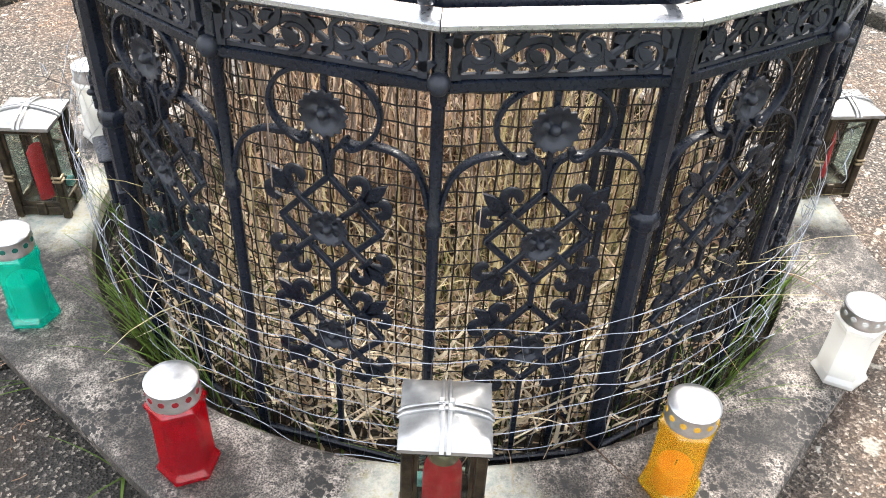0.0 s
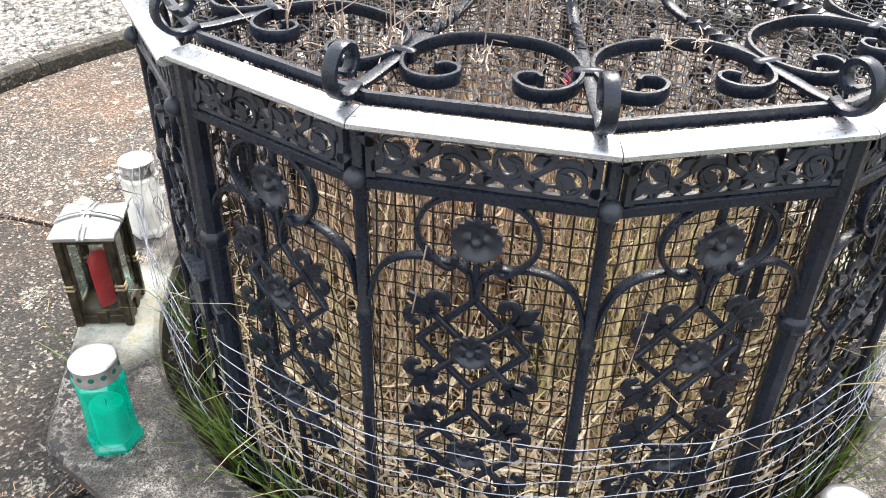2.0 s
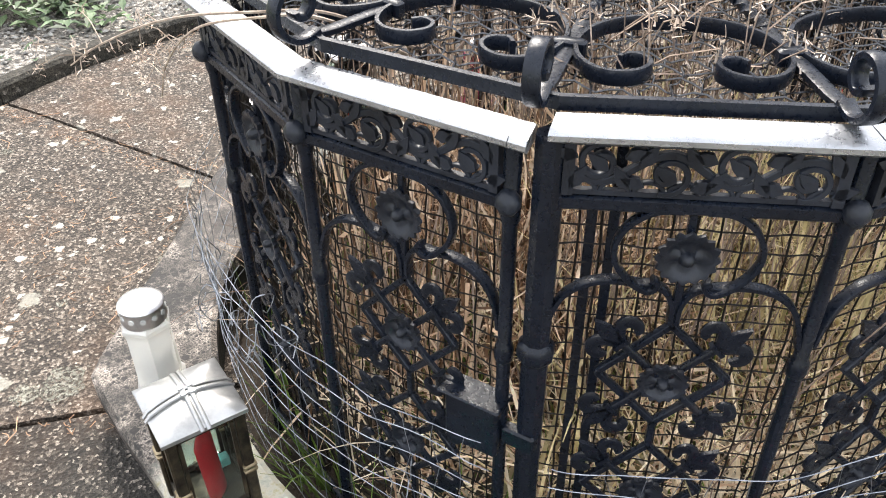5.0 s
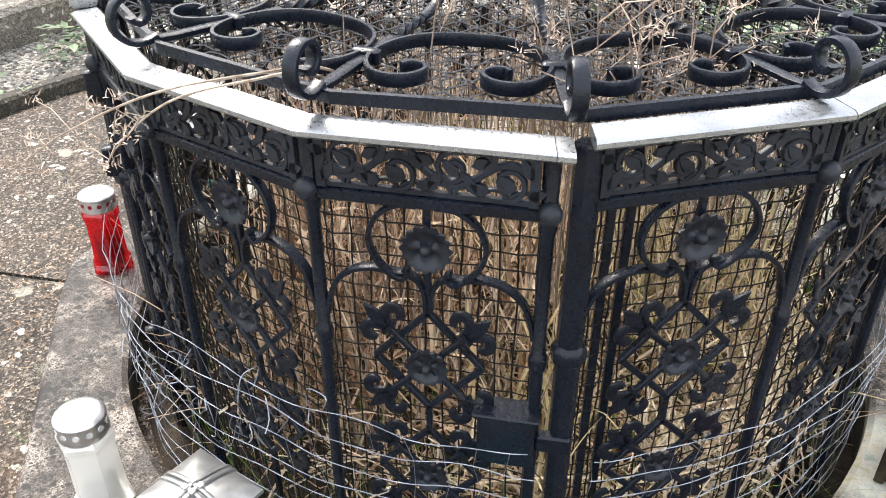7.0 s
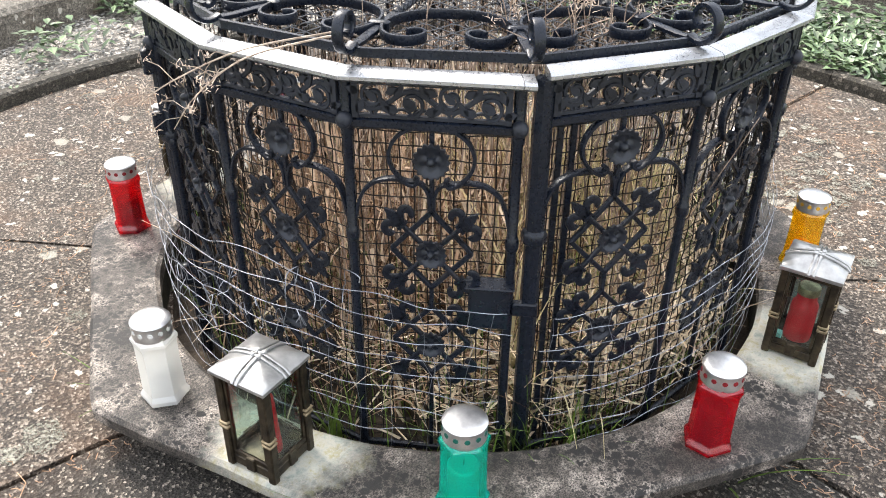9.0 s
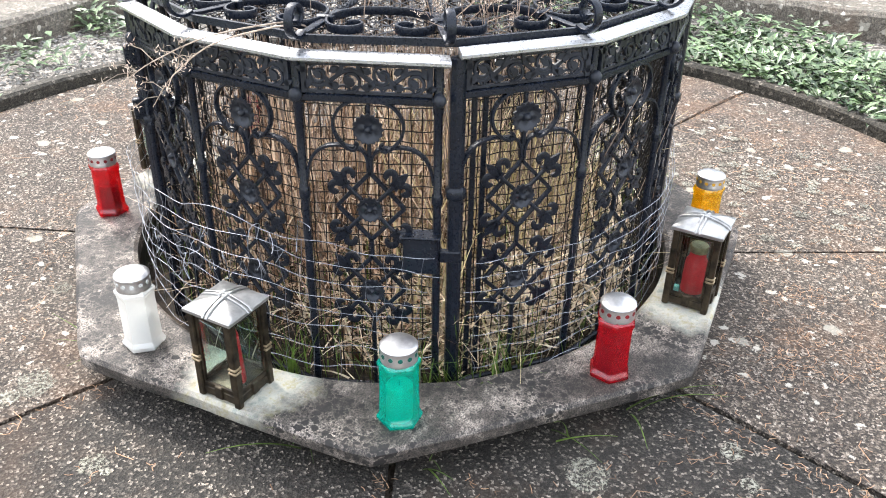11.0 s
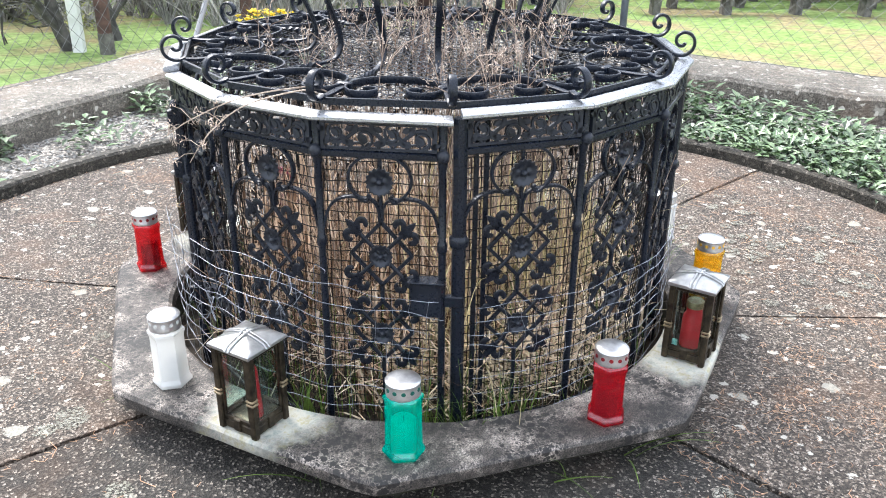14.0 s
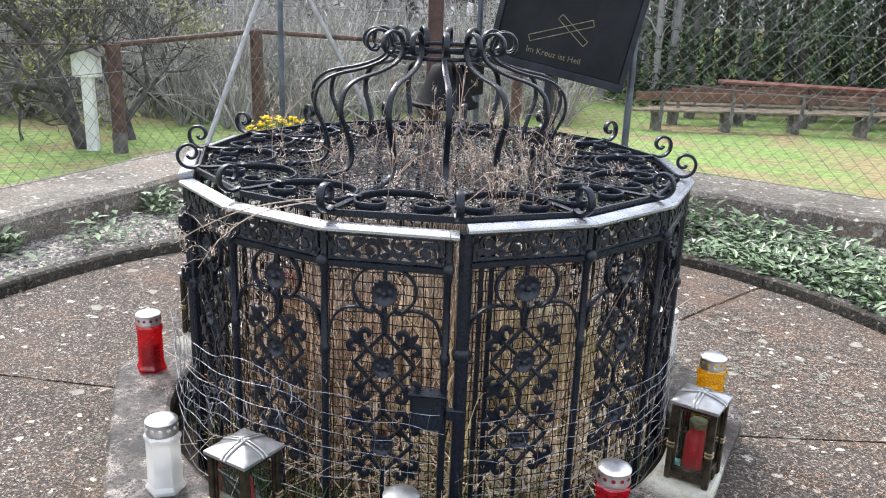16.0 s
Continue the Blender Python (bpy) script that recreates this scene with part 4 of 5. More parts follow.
for i in range(1150):
    # broken and curled leaves hanging among the clumps
    cx, cy = clumps[i % len(clumps)]
    p = Vector((cx + rnd.gauss(0, 0.12), cy + rnd.gauss(0, 0.12), rnd.uniform(0.04, 0.44)))
    if math.hypot(p.x, p.y) > 0.68:
        continue
    blade(g, p, rnd.choice((0.0, 3.14)) + rnd.gauss(0, 0.7), rnd.uniform(0.06, 0.22), rnd.uniform(0.0016, 0.0062), rnd.gauss(0, 1.3), 5, rnd.uniform(0, 6.283))
for i in range(560):
    a, r = rnd.uniform(0, 360), rnd.uniform(0.25, 0.69)
    z = abs(rnd.gauss(0, 0.12)) - 0.08
    blade(g, polar(r, a, z), rnd.gauss(0.8, 0.4), rnd.uniform(0.12, 0.36), rnd.uniform(0.0012, 0.0032), rnd.uniform(-0.2, 1.6), 5, rnd.uniform(0, 6.283))
for i in range(210):
    a = rnd.uniform(0, 360)
    blade(g, polar(rnd.uniform(0.66, 0.72), a, rnd.uniform(0.02, 0.30)), rnd.uniform(0.5, 1.3), rnd.uniform(0.08, 0.20), rnd.uniform(0.0012, 0.003), rnd.uniform(0.1, 1.3), 5, radians(a + rnd.choice((-1, 1)) * rnd.uniform(45, 100)))
for i in range(900):
    # flattened straw heaped towards the middle
    a, r = rnd.uniform(0, 360), 0.62 * math.sqrt(rnd.random())
    z = 0.20 * (1 - r / 0.72) + rnd.uniform(-0.08, 0.08)
    blade(g, polar(r, a, z) + Vector((0.05, 0.02, 0)), rnd.gauss(1.25, 0.35), rnd.uniform(0.12, 0.34), rnd.uniform(0.002, 0.0055), rnd.gauss(0.2, 0.6), 4, rnd.uniform(0, 6.283))
heap = Geo()
for i in range(760):
    # pale broken straw fallen against the front panels
    a = rnd.gauss(-100, 34)
    r = 0.74 - abs(rnd.gauss(0, 0.12))
    z = rnd.uniform(-0.08, 0.10) + 0.16 * rnd.random() ** 2
    w = rnd.uniform(0, 6.283)
    p = polar(r, a, z)
    ln = rnd.uniform(0.08, 0.30)
    tip = p + Vector((math.cos(w), math.sin(w), 0)) * ln
    if math.hypot(tip.x, tip.y) > 0.77:
        w += math.pi
    blade(heap, p, rnd.gauss(1.15, 0.4), ln, rnd.uniform(0.0014, 0.0042), rnd.gauss(0.3, 0.6), 5, w)
PALE_STRAW = thin(two_tone("pale_straw", (0.45, 0.35, 0.22), (0.92, 0.81, 0.63), 16, rough=0.6, rand=0.5, spec=0.3), 0.4)
solo("fallen_straw", heap, PALE_STRAW, "pale broken straw lying against the foot of the grille", "straw", kind="stuff")
solo("dry_grass", g, STRAW, "dense dry tan straw and grass filling the well", "dry grass", kind="stuff")
g = Geo()
for i in range(1100):
    a = rnd.uniform(0, 360)
    r = rnd.uniform(0.30, 0.775)
    blade(g, polar(r, a, -0.11), rnd.gauss(0.15, 0.2), rnd.uniform(0.10, 0.38), rnd.uniform(0.0016, 0.0034), rnd.uniform(0.1, 1.0), 4, rnd.uniform(0, 6.283))
for ca in (312, 318, 5, 215, 190, 222, 340, 232):
    for i in range(26):
        blade(g, polar(0.755 + rnd.uniform(-0.03, 0.03), ca + rnd.gauss(0, 2.2), -0.02), rnd.uniform(0.0, 0.5), rnd.uniform(0.14, 0.30), rnd.uniform(0.0018, 0.0036), rnd.uniform(0.2, 0.9), 5, radians(ca + rnd.uniform(-80, 80)))
pale = Geo()
# clumps in the lightened colour, mostly in the brighter +x half
for cx, cy, n in ((0.28, -0.08, 120), (0.32, -0.34, 100), (0.12, -0.42, 100), (0.08, -0.2, 90), (0.45, 0.1, 80), (0.14, 0.14, 90), (-0.3, -0.35, 90), (0.2, 0.2, 80)):
    for i in range(n):
        p = Vector((cx + rnd.gauss(0, 0.09), cy + rnd.gauss(0, 0.09), rnd.uniform(-0.12, 0.15)))
        if math.hypot(p.x, p.y) < 0.69:
            blade(pale, p, rnd.gauss(0.2, 0.25), rnd.uniform(0.2, 0.55), rnd.uniform(0.002, 0.0055), rnd.uniform(0.1, 1.7), 6, rnd.uniform(0, 6.283))
solo("pale_grass", pale, SUNLIT_GRASS, "yellow-green grass clumps inside the grille, coloured paler as if sunlit", "grass", kind="stuff")
solo("green_grass", g, GRASS, "fresh green grass blades at the foot of the grille", "grass", kind="stuff")
g = Geo()
for i in range(310):
    a = rnd.uniform(0, 360)
    r = 0.64 * math.sqrt(rnd.random())
    h = rnd.uniform(0.7, 0.98)
    p0 = polar(r, a, -0.12)
    tip = p0 + Vector((rnd.gauss(0, 0.11), rnd.gauss(0, 0.11), h))
    mid = p0.lerp(tip, 0.5) + Vector((rnd.gauss(0, 0.02), rnd.gauss(0, 0.02), 0))
    g.tube([p0, mid, tip], rnd.uniform(0.0012, 0.0024), 4, taper=lambda t: 1 - 0.5 * t)
solo("dead_stems", g, STRAW_DARK, "brown dead weed stems standing in the well", "dead stems", kind="stuff")


def weed(seed, base, height, lean_x, lean_y, twigs, heads):
    """A dried weed with side twigs and fuzzy seed heads."""
    q = random.Random(seed)
    ob = thing("dried_weed", "dried brown weed stalk with fuzzy seed heads growing through the cover", "dried weed", at=Matrix.Translation(base), group="weeds in the well")
    g = Geo()
    tip = Vector((lean_x, lean_y, height))
    path = smooth_path([(0, 0, 0), tip * 0.35 + Vector((q.gauss(0, 0.012), q.gauss(0, 0.012), 0)), tip * 0.7 + Vector((q.gauss(0, 0.015), q.gauss(0, 0.015), 0)), tip], 5)
    g.tube(path, 0.0021, 4, taper=lambda t: 1 - 0.6 * t)
    stalk = part("stalk", g, STRAW_DARK, ob)
    tips = [tip]
    for i in range(twigs):
        b0 = path[int(len(path) * q.uniform(0.55, 0.95))]
        e = b0 + Vector((q.gauss(0, 0.05), q.gauss(0, 0.05), q.uniform(0.02, 0.11)))
        g = Geo()
        g.tube([b0, b0.lerp(e, 0.5) + Vector((0, 0, 0.012)), e], 0.0011, 3)
        part("twig", g, STRAW_DARK, stalk)
        tips.append(e)
    for e in tips[:heads]:
        sh = Geo()
        for j in range(16):
            blade(sh, e + Vector((q.gauss(0, 0.005), q.gauss(0, 0.005), q.gauss(0, 0.009))), q.uniform(0, 1.5), q.uniform(0.008, 0.018), 0.0014, q.uniform(0, 0.8), 2, q.uniform(0, 6.28))
        part("seed_head", sh, SEED, stalk)["kind"] = "stuff"


for i in range(64):
    a, r = rnd.uniform(0, 360), 0.50 * math.sqrt(rnd.random())
    c = polar(r, a, 0.43) + Vector((-0.10, -0.08, 0))
    weed(100 + i, c, rnd.uniform(0.44, 0.59) if i % 9 else rnd.uniform(0.60, 0.68), rnd.gauss(0, 0.06), rnd.gauss(0, 0.06), rnd.randint(3, 7), rnd.randint(2, 5))
# the two stalks that hang out over the rail
q = random.Random(5)
ob = thing("weed_stalk", "long dried forked weed stalk hanging out over the top rail", "dried weed")
for turns_out in (((-0.52, -0.14, 0.80), (-0.65, -0.17, 0.885), (-0.745, -0.165, 0.905), (-0.83, -0.08, 0.885), (-0.90, 0.0, 0.84), (-0.94, 0.05, 0.80)),
                  ((-0.53, -0.13, 0.79), (-0.66, -0.16, 0.878), (-0.74, -0.15, 0.892), (-0.79, -0.04, 0.85), (-0.815, 0.06, 0.77), (-0.82, 0.13, 0.69))):
    g = Geo()
    path = smooth_path(turns_out, 8)
    g.tube(path, 0.0026, 5, taper=lambda t: 1 - 0.6 * t)
    stalk = part("stalk", g, SEED, ob)
    for i in range(9):
        b0 = path[q.randint(len(path) * 6 // 10, len(path) - 1)]
        e = b0 + Vector((q.uniform(-0.06, 0.01), q.uniform(-0.01, 0.07), q.uniform(-0.05, 0.03)))
        g = Geo()
        g.tube([b0, b0.lerp(e, 0.5) + Vector((0, 0, 0.008)), e], 0.0009, 3)
        part("twig", g, SEED, stalk)
        sh = Geo()
        for j in range(14):
            blade(sh, e + Vector((q.gauss(0, 0.006), q.gauss(0, 0.006), q.gauss(0, 0.006))), q.uniform(0, 2.5), q.uniform(0.006, 0.014), 0.0013, q.uniform(0, 0.8), 2, q.uniform(0, 6.28))
        part("seed_head", sh, SEED, stalk)["kind"] = "stuff"

# ---- grave candles ----


def grave_candle(x, y, hue, turn, label, wax_h=0.10, group="grave candles on the base", tall=0.93):
    ob = thing("grave_candle", label, "grave candle", at=pose(x, y, 0.0935, 0, 0, turn) @ Matrix.Diagonal((0.96, 0.96, tall, 1)), group=group)
    g = Geo()
    g.lathe([(0.030, 0.0), (0.050, 0.001), (0.054, 0.006), (0.054, 0.014), (0.047, 0.026), (0.0455, 0.100), (0.0455, 0.150), (0.047, 0.160), (0.050, 0.166), (0.050, 0.174), (0.043, 0.183), (0.038, 0.186),
             (0.0365, 0.186), (0.041, 0.181), (0.0475, 0.172), (0.0445, 0.160), (0.043, 0.150), (0.043, 0.100), (0.0445, 0.028), (0.044, 0.006), (0.028, 0.005)], 6)
    body = part("body", g, PLASTIC[hue], ob, smooth=True, angle=20)
    g = Geo()
    g.lathe([(0.002, 0.0065), (0.030, 0.0065), (0.0315, 0.010), (0.0315, wax_h), (0.028, wax_h + 0.004), (0.004, wax_h - 0.002)], 20)
    part("wax", g, WAX[hue], body, smooth=True)
    g = Geo()
    g.tube([(0, 0, wax_h - 0.003), (0.001, 0, wax_h + 0.012)], 0.0012, 5)
    part("wick", g, FLAME_WICK, body)
    g = Geo()
    g.lathe([(0.040, 0.180), (0.0425, 0.181), (0.0435, 0.186), (0.0425, 0.190), (0.0415, 0.214), (0.0435, 0.216), (0.0435, 0.219), (0.041, 0.222), (0.030, 0.2255), (0.004, 0.227)], 36)
    lid = part("lid", g, LID, ob, "shiny tin lid", smooth=True, angle=35)
    for j in range(12):
        g2 = Geo()
        w = 30 * j
        c = polar(0.0421, w, 0.202)
        n, s = polar(1, w), polar(1, w + 90)
        g2.rings([[c + (s * math.cos(t) + Vector((0, 0, 1)) * math.sin(t)) * 0.0056 - n * 0.002 for t in (0.785 * i for i in range(8))],
                  [c + (s * math.cos(t) + Vector((0, 0, 1)) * math.sin(t)) * 0.0056 + n * 0.0009 for t in (0.785 * i for i in range(8))]])
        part("vent_hole", g2, VENT[hue], lid)
    return ob


grave_candle(-0.801, -0.520, "green", 10, "green plastic grave candle with a tin lid on the base")
grave_candle(-0.387, -0.845, "red", 24, "red plastic grave candle with a tin lid beside the lantern")
grave_candle(0.416, -0.808, "amber", 0, "amber yellow plastic grave candle with a tin lid", 0.06)
grave_candle(0.786, -0.508, "white", 40, "clear white plastic grave candle with a tin lid", 0.05, tall=0.80)
grave_candle(-0.930, 0.169, "white", 18, "white plastic grave candle with white wax and tin lid")
grave_candle(0.210, 0.862, "magenta", 12, "magenta plastic grave candle on the base behind the grille")
grave_candle(-0.515, 0.810, "red", 5, "red plastic grave candle standing on the far base edge")

# ---- bronze lanterns ----


def lantern(which, candle_r, candle_h, lean, off, label, turn=0):
    angle = LANTERN_ANGLES[which]
    ob = thing("grave_lantern", label, "lantern", at=Matrix.Translation(polar(LANTERN_REACH[which], angle, 0.0935)) @ pose(0, 0, 0, 0, 0, angle - 90 + turn) @ Matrix.Diagonal((0.91, 0.91, 1, 1)), group="lanterns on the base")
    h = 0.058
    g = Geo()
    g.box(-0.062, 0.062, -0.062, 0.062, 0.005, 0.030, 0.003)
    part("floor_plate", g, BRONZE, ob, smooth=True)
    for sx in (-1, 1):
        for sy in (-1, 1):
            g = Geo()
            g.box(sx * h - 0.0095, sx * h + 0.0095, sy * h - 0.0095, sy * h + 0.0095, 0.0, 0.232, 0.003)
            c = part("corner_post", g, BRONZE, ob, smooth=True)
            for z0 in (0.098, 0.108):
                g = Geo()
                g.box(sx * h - 0.0125, sx * h + 0.0125, sy * h - 0.0125, sy * h + 0.0125, z0, z0 + 0.007, 0.002)
                part("band", g, BRONZE_BAND, c, smooth=True)
    for q in range(4):
        m = pose(0, 0, 0, 0, 0, 90 * q)
        g = Geo()
        g.box(-0.048, 0.048, h - 0.0035, h + 0.0035, 0.030, 0.044, 0.002)
        g.box(-0.048, 0.048, h - 0.0035, h + 0.0035, 0.216, 0.232, 0.002)
        for x0 in (-0.0475, 0.041):
            g.box(x0, x0 + 0.0065, h - 0.0030, h + 0.0030, 0.0445, 0.2155)
        fr = part("side_frame", g, BRONZE, ob, at=m, smooth=True)
        g = Geo()
        g.box(-0.0405, 0.0405, h - 0.0010, h + 0.0010, 0.0450, 0.2150)
        pane = part("pane", g, GLASS, fr)
        pane.visible_shadow = False
        g = Geo()
        g.box(-0.012, 0.012, h - 0.006, h + 0.009, 0.008, 0.042, 0.002)
        part("foot_clasp", g, BRONZE, fr)
    g = Geo()
    rings = []
    for e, z in ((0.070, 0.229), (0.073, 0.232), (0.073, 0.239), (0.066, 0.243), (0.050, 0.2485), (0.032, 0.253), (0.014, 0.256), (0.002, 0.2565)):
        ring = []
        for j in range(32):
            w = 2 * math.pi * j / 32
            k = 1 / max(abs(math.cos(w)), abs(math.sin(w)))
            bulge = 1.0 - 0.035 * math.cos(4 * w) if 0.01 < e < 0.07 else 1.0
            ring.append((e * k * math.cos(w) * bulge, e * k * math.sin(w) * bulge, z))
        rings.append(ring)
    g.rings(rings)
    top = part("roof", g, BRONZE_ROOF, ob, "bright worn bronze roof with a raised cross", smooth=True, angle=30)
    ridge = [(-0.0755, 0.236), (-0.066, 0.245), (-0.050, 0.2505), (-0.032, 0.255), (-0.014, 0.2582), (0, 0.259), (0.014, 0.2582), (0.032, 0.255), (0.050, 0.2505), (0.066, 0.245), (0.0755, 0.236)]
    for q in (0, 90):
        for s in (-0.0055, 0.0055):
            g = Geo()
            g.sweep([(x, s, z) for x, z in ridge], 0.005, 0.007, (0, 1, 0))
            part("roof_strap", g, BRONZE_ROOF, top, at=pose(0, 0, 0.0004 * (q > 0), 0, 0, q), smooth=True)
    for sx in (-1, 1):
        for sy in (-1, 1):
            g = Geo()
            g.box(sx * 0.008 - 0.005, sx * 0.008 + 0.005, sy * 0.008 - 0.005, sy * 0.008 + 0.005, 0.256, 0.264, 0.001)
            part("roof_stud", g, BRONZE_ROOF, top)
    g = Geo()
    if candle_r > 0.03:
        g.lathe([(0.004, 0.0), (candle_r, 0.0), (candle_r * 1.03, 0.01), (candle_r, candle_h * 0.68), (candle_r * 0.95, candle_h * 0.78), (candle_r * 0.74, candle_h * 0.86), (candle_r * 0.72, candle_h), (0.003, candle_h)], 22)
        jar = part("candle", g, RED_WAX, ob, "red jar candle with a neck", at=pose(off[0], off[1], 0.0308), smooth=True, angle=50)
        g = Geo()
        g.lathe([(candle_r * 0.73, candle_h + 0.0005), (candle_r * 0.82, candle_h + 0.002), (candle_r * 0.82, candle_h + 0.018), (candle_r * 0.76, candle_h + 0.021), (0.003, candle_h + 0.022)], 22)
        part("cap", g, BRONZE_BAND, jar, "gold-coloured metal cap", smooth=True)
    else:
        g.lathe([(0.004, 0.0), (candle_r, 0.0), (candle_r, candle_h * 0.90), (candle_r * 0.6, candle_h), (0.003, candle_h * 1.03)], 18)
        # first lantern: candle stretched flat to imitate the red seen through and in the glass
        widened = which == 0
        part("candle", g, RED_WAX, ob, "red wax candle, widened to stand in for its image in the panes" if widened else "red wax candle",
             at=pose(off[0], off[1], 0.0308, lean, 0, 138 if widened else 0) @ Matrix.Diagonal((1.6, 0.7, 1, 1) if widened else (1, 1, 1, 1)), smooth=True)
    g = Geo()
    g.box(0.030, 0.0485, -0.0485, -0.030, 0.0306, 0.052, 0.002)
    part("verdigris_stain", g, VERDIGRIS, ob, "turquoise verdigris crust")
    return ob


lantern(0, 0.017, 0.135, 3, (-0.014, -0.006), "aged bronze grave lantern with a slim red candle", -5)
lantern(1, 0.033, 0.120, 0, (0, 0), "aged bronze grave lantern with a thick red candle")
lantern(2, 0.016, 0.135, 4, (0, 0.0), "aged bronze grave lantern with a leaning red candle")
lantern(3, 0.020, 0.110, 0, (0, 0), "aged bronze grave lantern half hidden behind the grille")

# ---- wire fence on the terrace wall ----


def chain_link(name, a, b, z0, z1, cell=0.105):
    a, b = Vector(a), Vector(b)
    L = (b - a).length
    d = (b - a) / L
    fence = thing(name, "tall galvanised chain-link fence on the terrace wall", "fence")
    g = Geo()
    rows = int((z1 - z0) / (cell / 2))
    for i in range(int(2 * L / cell)):
        pts = []
        for j in range(rows + 1):
            s = min(L, i * cell / 2 + (cell / 2 if (i + j) % 2 else 0) + 0.006 * noise.noise((i * 0.3, j * 0.4, L)))
            p = a + d * s
            pts.append((p.x, p.y, z0 + j * cell / 2))
        g.tube(pts, 0.0021, 3)
    part("netting", g, ZINC_OLD, fence)
    for z in (z0 + 0.02, z0 + 0.62, z0 + 1.02, z1):
        g = Geo()
        g.tube([(a.x, a.y, z), ((a.x + b.x) / 2, (a.y + b.y) / 2, z - 0.01), (b.x, b.y, z)], 0.0022, 4)
        part("tension_wire", g, ZINC_OLD, fence)
    return fence


def fence_post(parent, x, y, r, mat, top=2.1, k=12):
    g = Geo()
    g.lathe([(r, 0.15), (r, top), (r * 0.6, top + 0.015)], k, centre=(x, y, 0))
    return part("post", g, mat, parent, smooth=True)


west = chain_link("wire_fence", FENCE[0], FENCE[1], 0.16, 2.0)
north = chain_link("wire_fence", FENCE[1], FENCE[2], 0.16, 2.0)
east = chain_link("wire_fence", FENCE[2], FENCE[3], 0.16, 2.0)
fence_post(west, *FENCE[1], 0.024, TUBE)
fence_post(north, *FENCE[2], 0.026, TUBE)
fence_post(north, 3.42, 2.15, 0.022, TUBE)
fence_post(east, *FENCE[3], 0.026, TUBE)
fence_post(west, -1.4, 3.01, 0.024, TUBE)
for parent, dx, dy in ((west, -0.985, -0.17), (north, 0.27, -0.96)):
    g = Geo()
    x, y = FENCE[1]
    g.tube([(x + dx * 0.95, y + dy * 0.95, 0.16), (x + dx * 0.02, y + dy * 0.02, 1.65)], 0.02, 10)
    part("brace", g, TUBE_LIGHT, parent, "pale diagonal brace tube", smooth=True)

# ---- ground cover, gravel stones and litter ----


def leaf(g, c, yaw, tilt, ln, wd):
    d = Vector((math.cos(yaw), math.sin(yaw), math.sin(tilt)))
    s = Vector((-math.sin(yaw), math.cos(yaw), 0)) * wd
    up = Vector((0, 0, wd * 0.5))
    g.add([c, c + d * ln * 0.45 + s + up, c + d * ln, c + d * ln * 0.45 - s + up, c + d * ln * 0.5], [(0, 1, 4), (1, 2, 4), (2, 3, 4), (3, 0, 4)])


g = Geo()
for i in range(11000):
    a, r = rnd.uniform(-75, 26), rnd.uniform(2.22, 3.25)
    p = polar(r, a)
    if p.x > 3.02:
        continue
    m = noise.noise((p.x * 1.7, p.y * 1.7, 0.4))
    if m < -0.28 and r > 2.5:
        continue
    top = 0.05 + 0.17 * max(0, m + 0.3) * min(1, (r - 2.15) * 3.5)
    leaf(g, p + Vector((0, 0, top * rnd.uniform(0.35, 1.0) + 0.01)), rnd.uniform(0, 6.28), rnd.uniform(-0.5, 0.6), rnd.uniform(0.04, 0.085), rnd.uniform(0.010, 0.021))
solo("ground_cover", g, IVY, "low evergreen ground cover with glossy pointed leaves", "ground cover", kind="stuff")
g = Geo()
for i in range(2600):
    t = rnd.random()
    x = -1.2 + 4.2 * t
    y = 2.80 + 0.19 * x - abs(rnd.gauss(0, 0.22)) - 0.04
    if noise.noise((x * 1.9, y * 1.9, 3.0)) < 0.02 - 0.25 * (x > 0.9):
        continue
    leaf(g, Vector((x, y, rnd.uniform(0.0, 0.11))), rnd.uniform(0, 6.28), rnd.uniform(-0.4, 0.6), rnd.uniform(0.04, 0.085), rnd.uniform(0.010, 0.021))
solo("ground_cover", g, IVY, "straggling green creeper at the foot of the wall", "ground cover", kind="stuff")
g = Geo()
for i in range(5200):
    a, r = rnd.uniform(35, 175), rnd.uniform(2.21, 3.3)
    p = polar(r, a, rnd.uniform(-0.012, 0.0))
    if p.y > 2.80 + 0.19 * p.x:
        continue
    s = rnd.uniform(0.005, 0.013)
    q = [p + Vector((s * math.cos(w) * rnd.uniform(0.7, 1.2), s * math.sin(w) * rnd.uniform(0.7, 1.2), 0)) for w in (0.3, 1.6, 2.8, 4.0, 5.2)]
    c = p + Vector((0, 0, s * rnd.uniform(0.6, 1.0)))
    g.add(q + [c], [(i2, (i2 + 1) % 5, 5) for i2 in range(5)])
GRAVEL_STONE = two_tone("gravel_stone", (0.13, 0.125, 0.115), (0.34, 0.33, 0.30), 30, rough=0.85, rand=0.6)
solo("gravel_stones", g, GRAVEL_STONE, "loose grey gravel stones beside the kerb", "gravel", kind="stuff")
g = Geo()
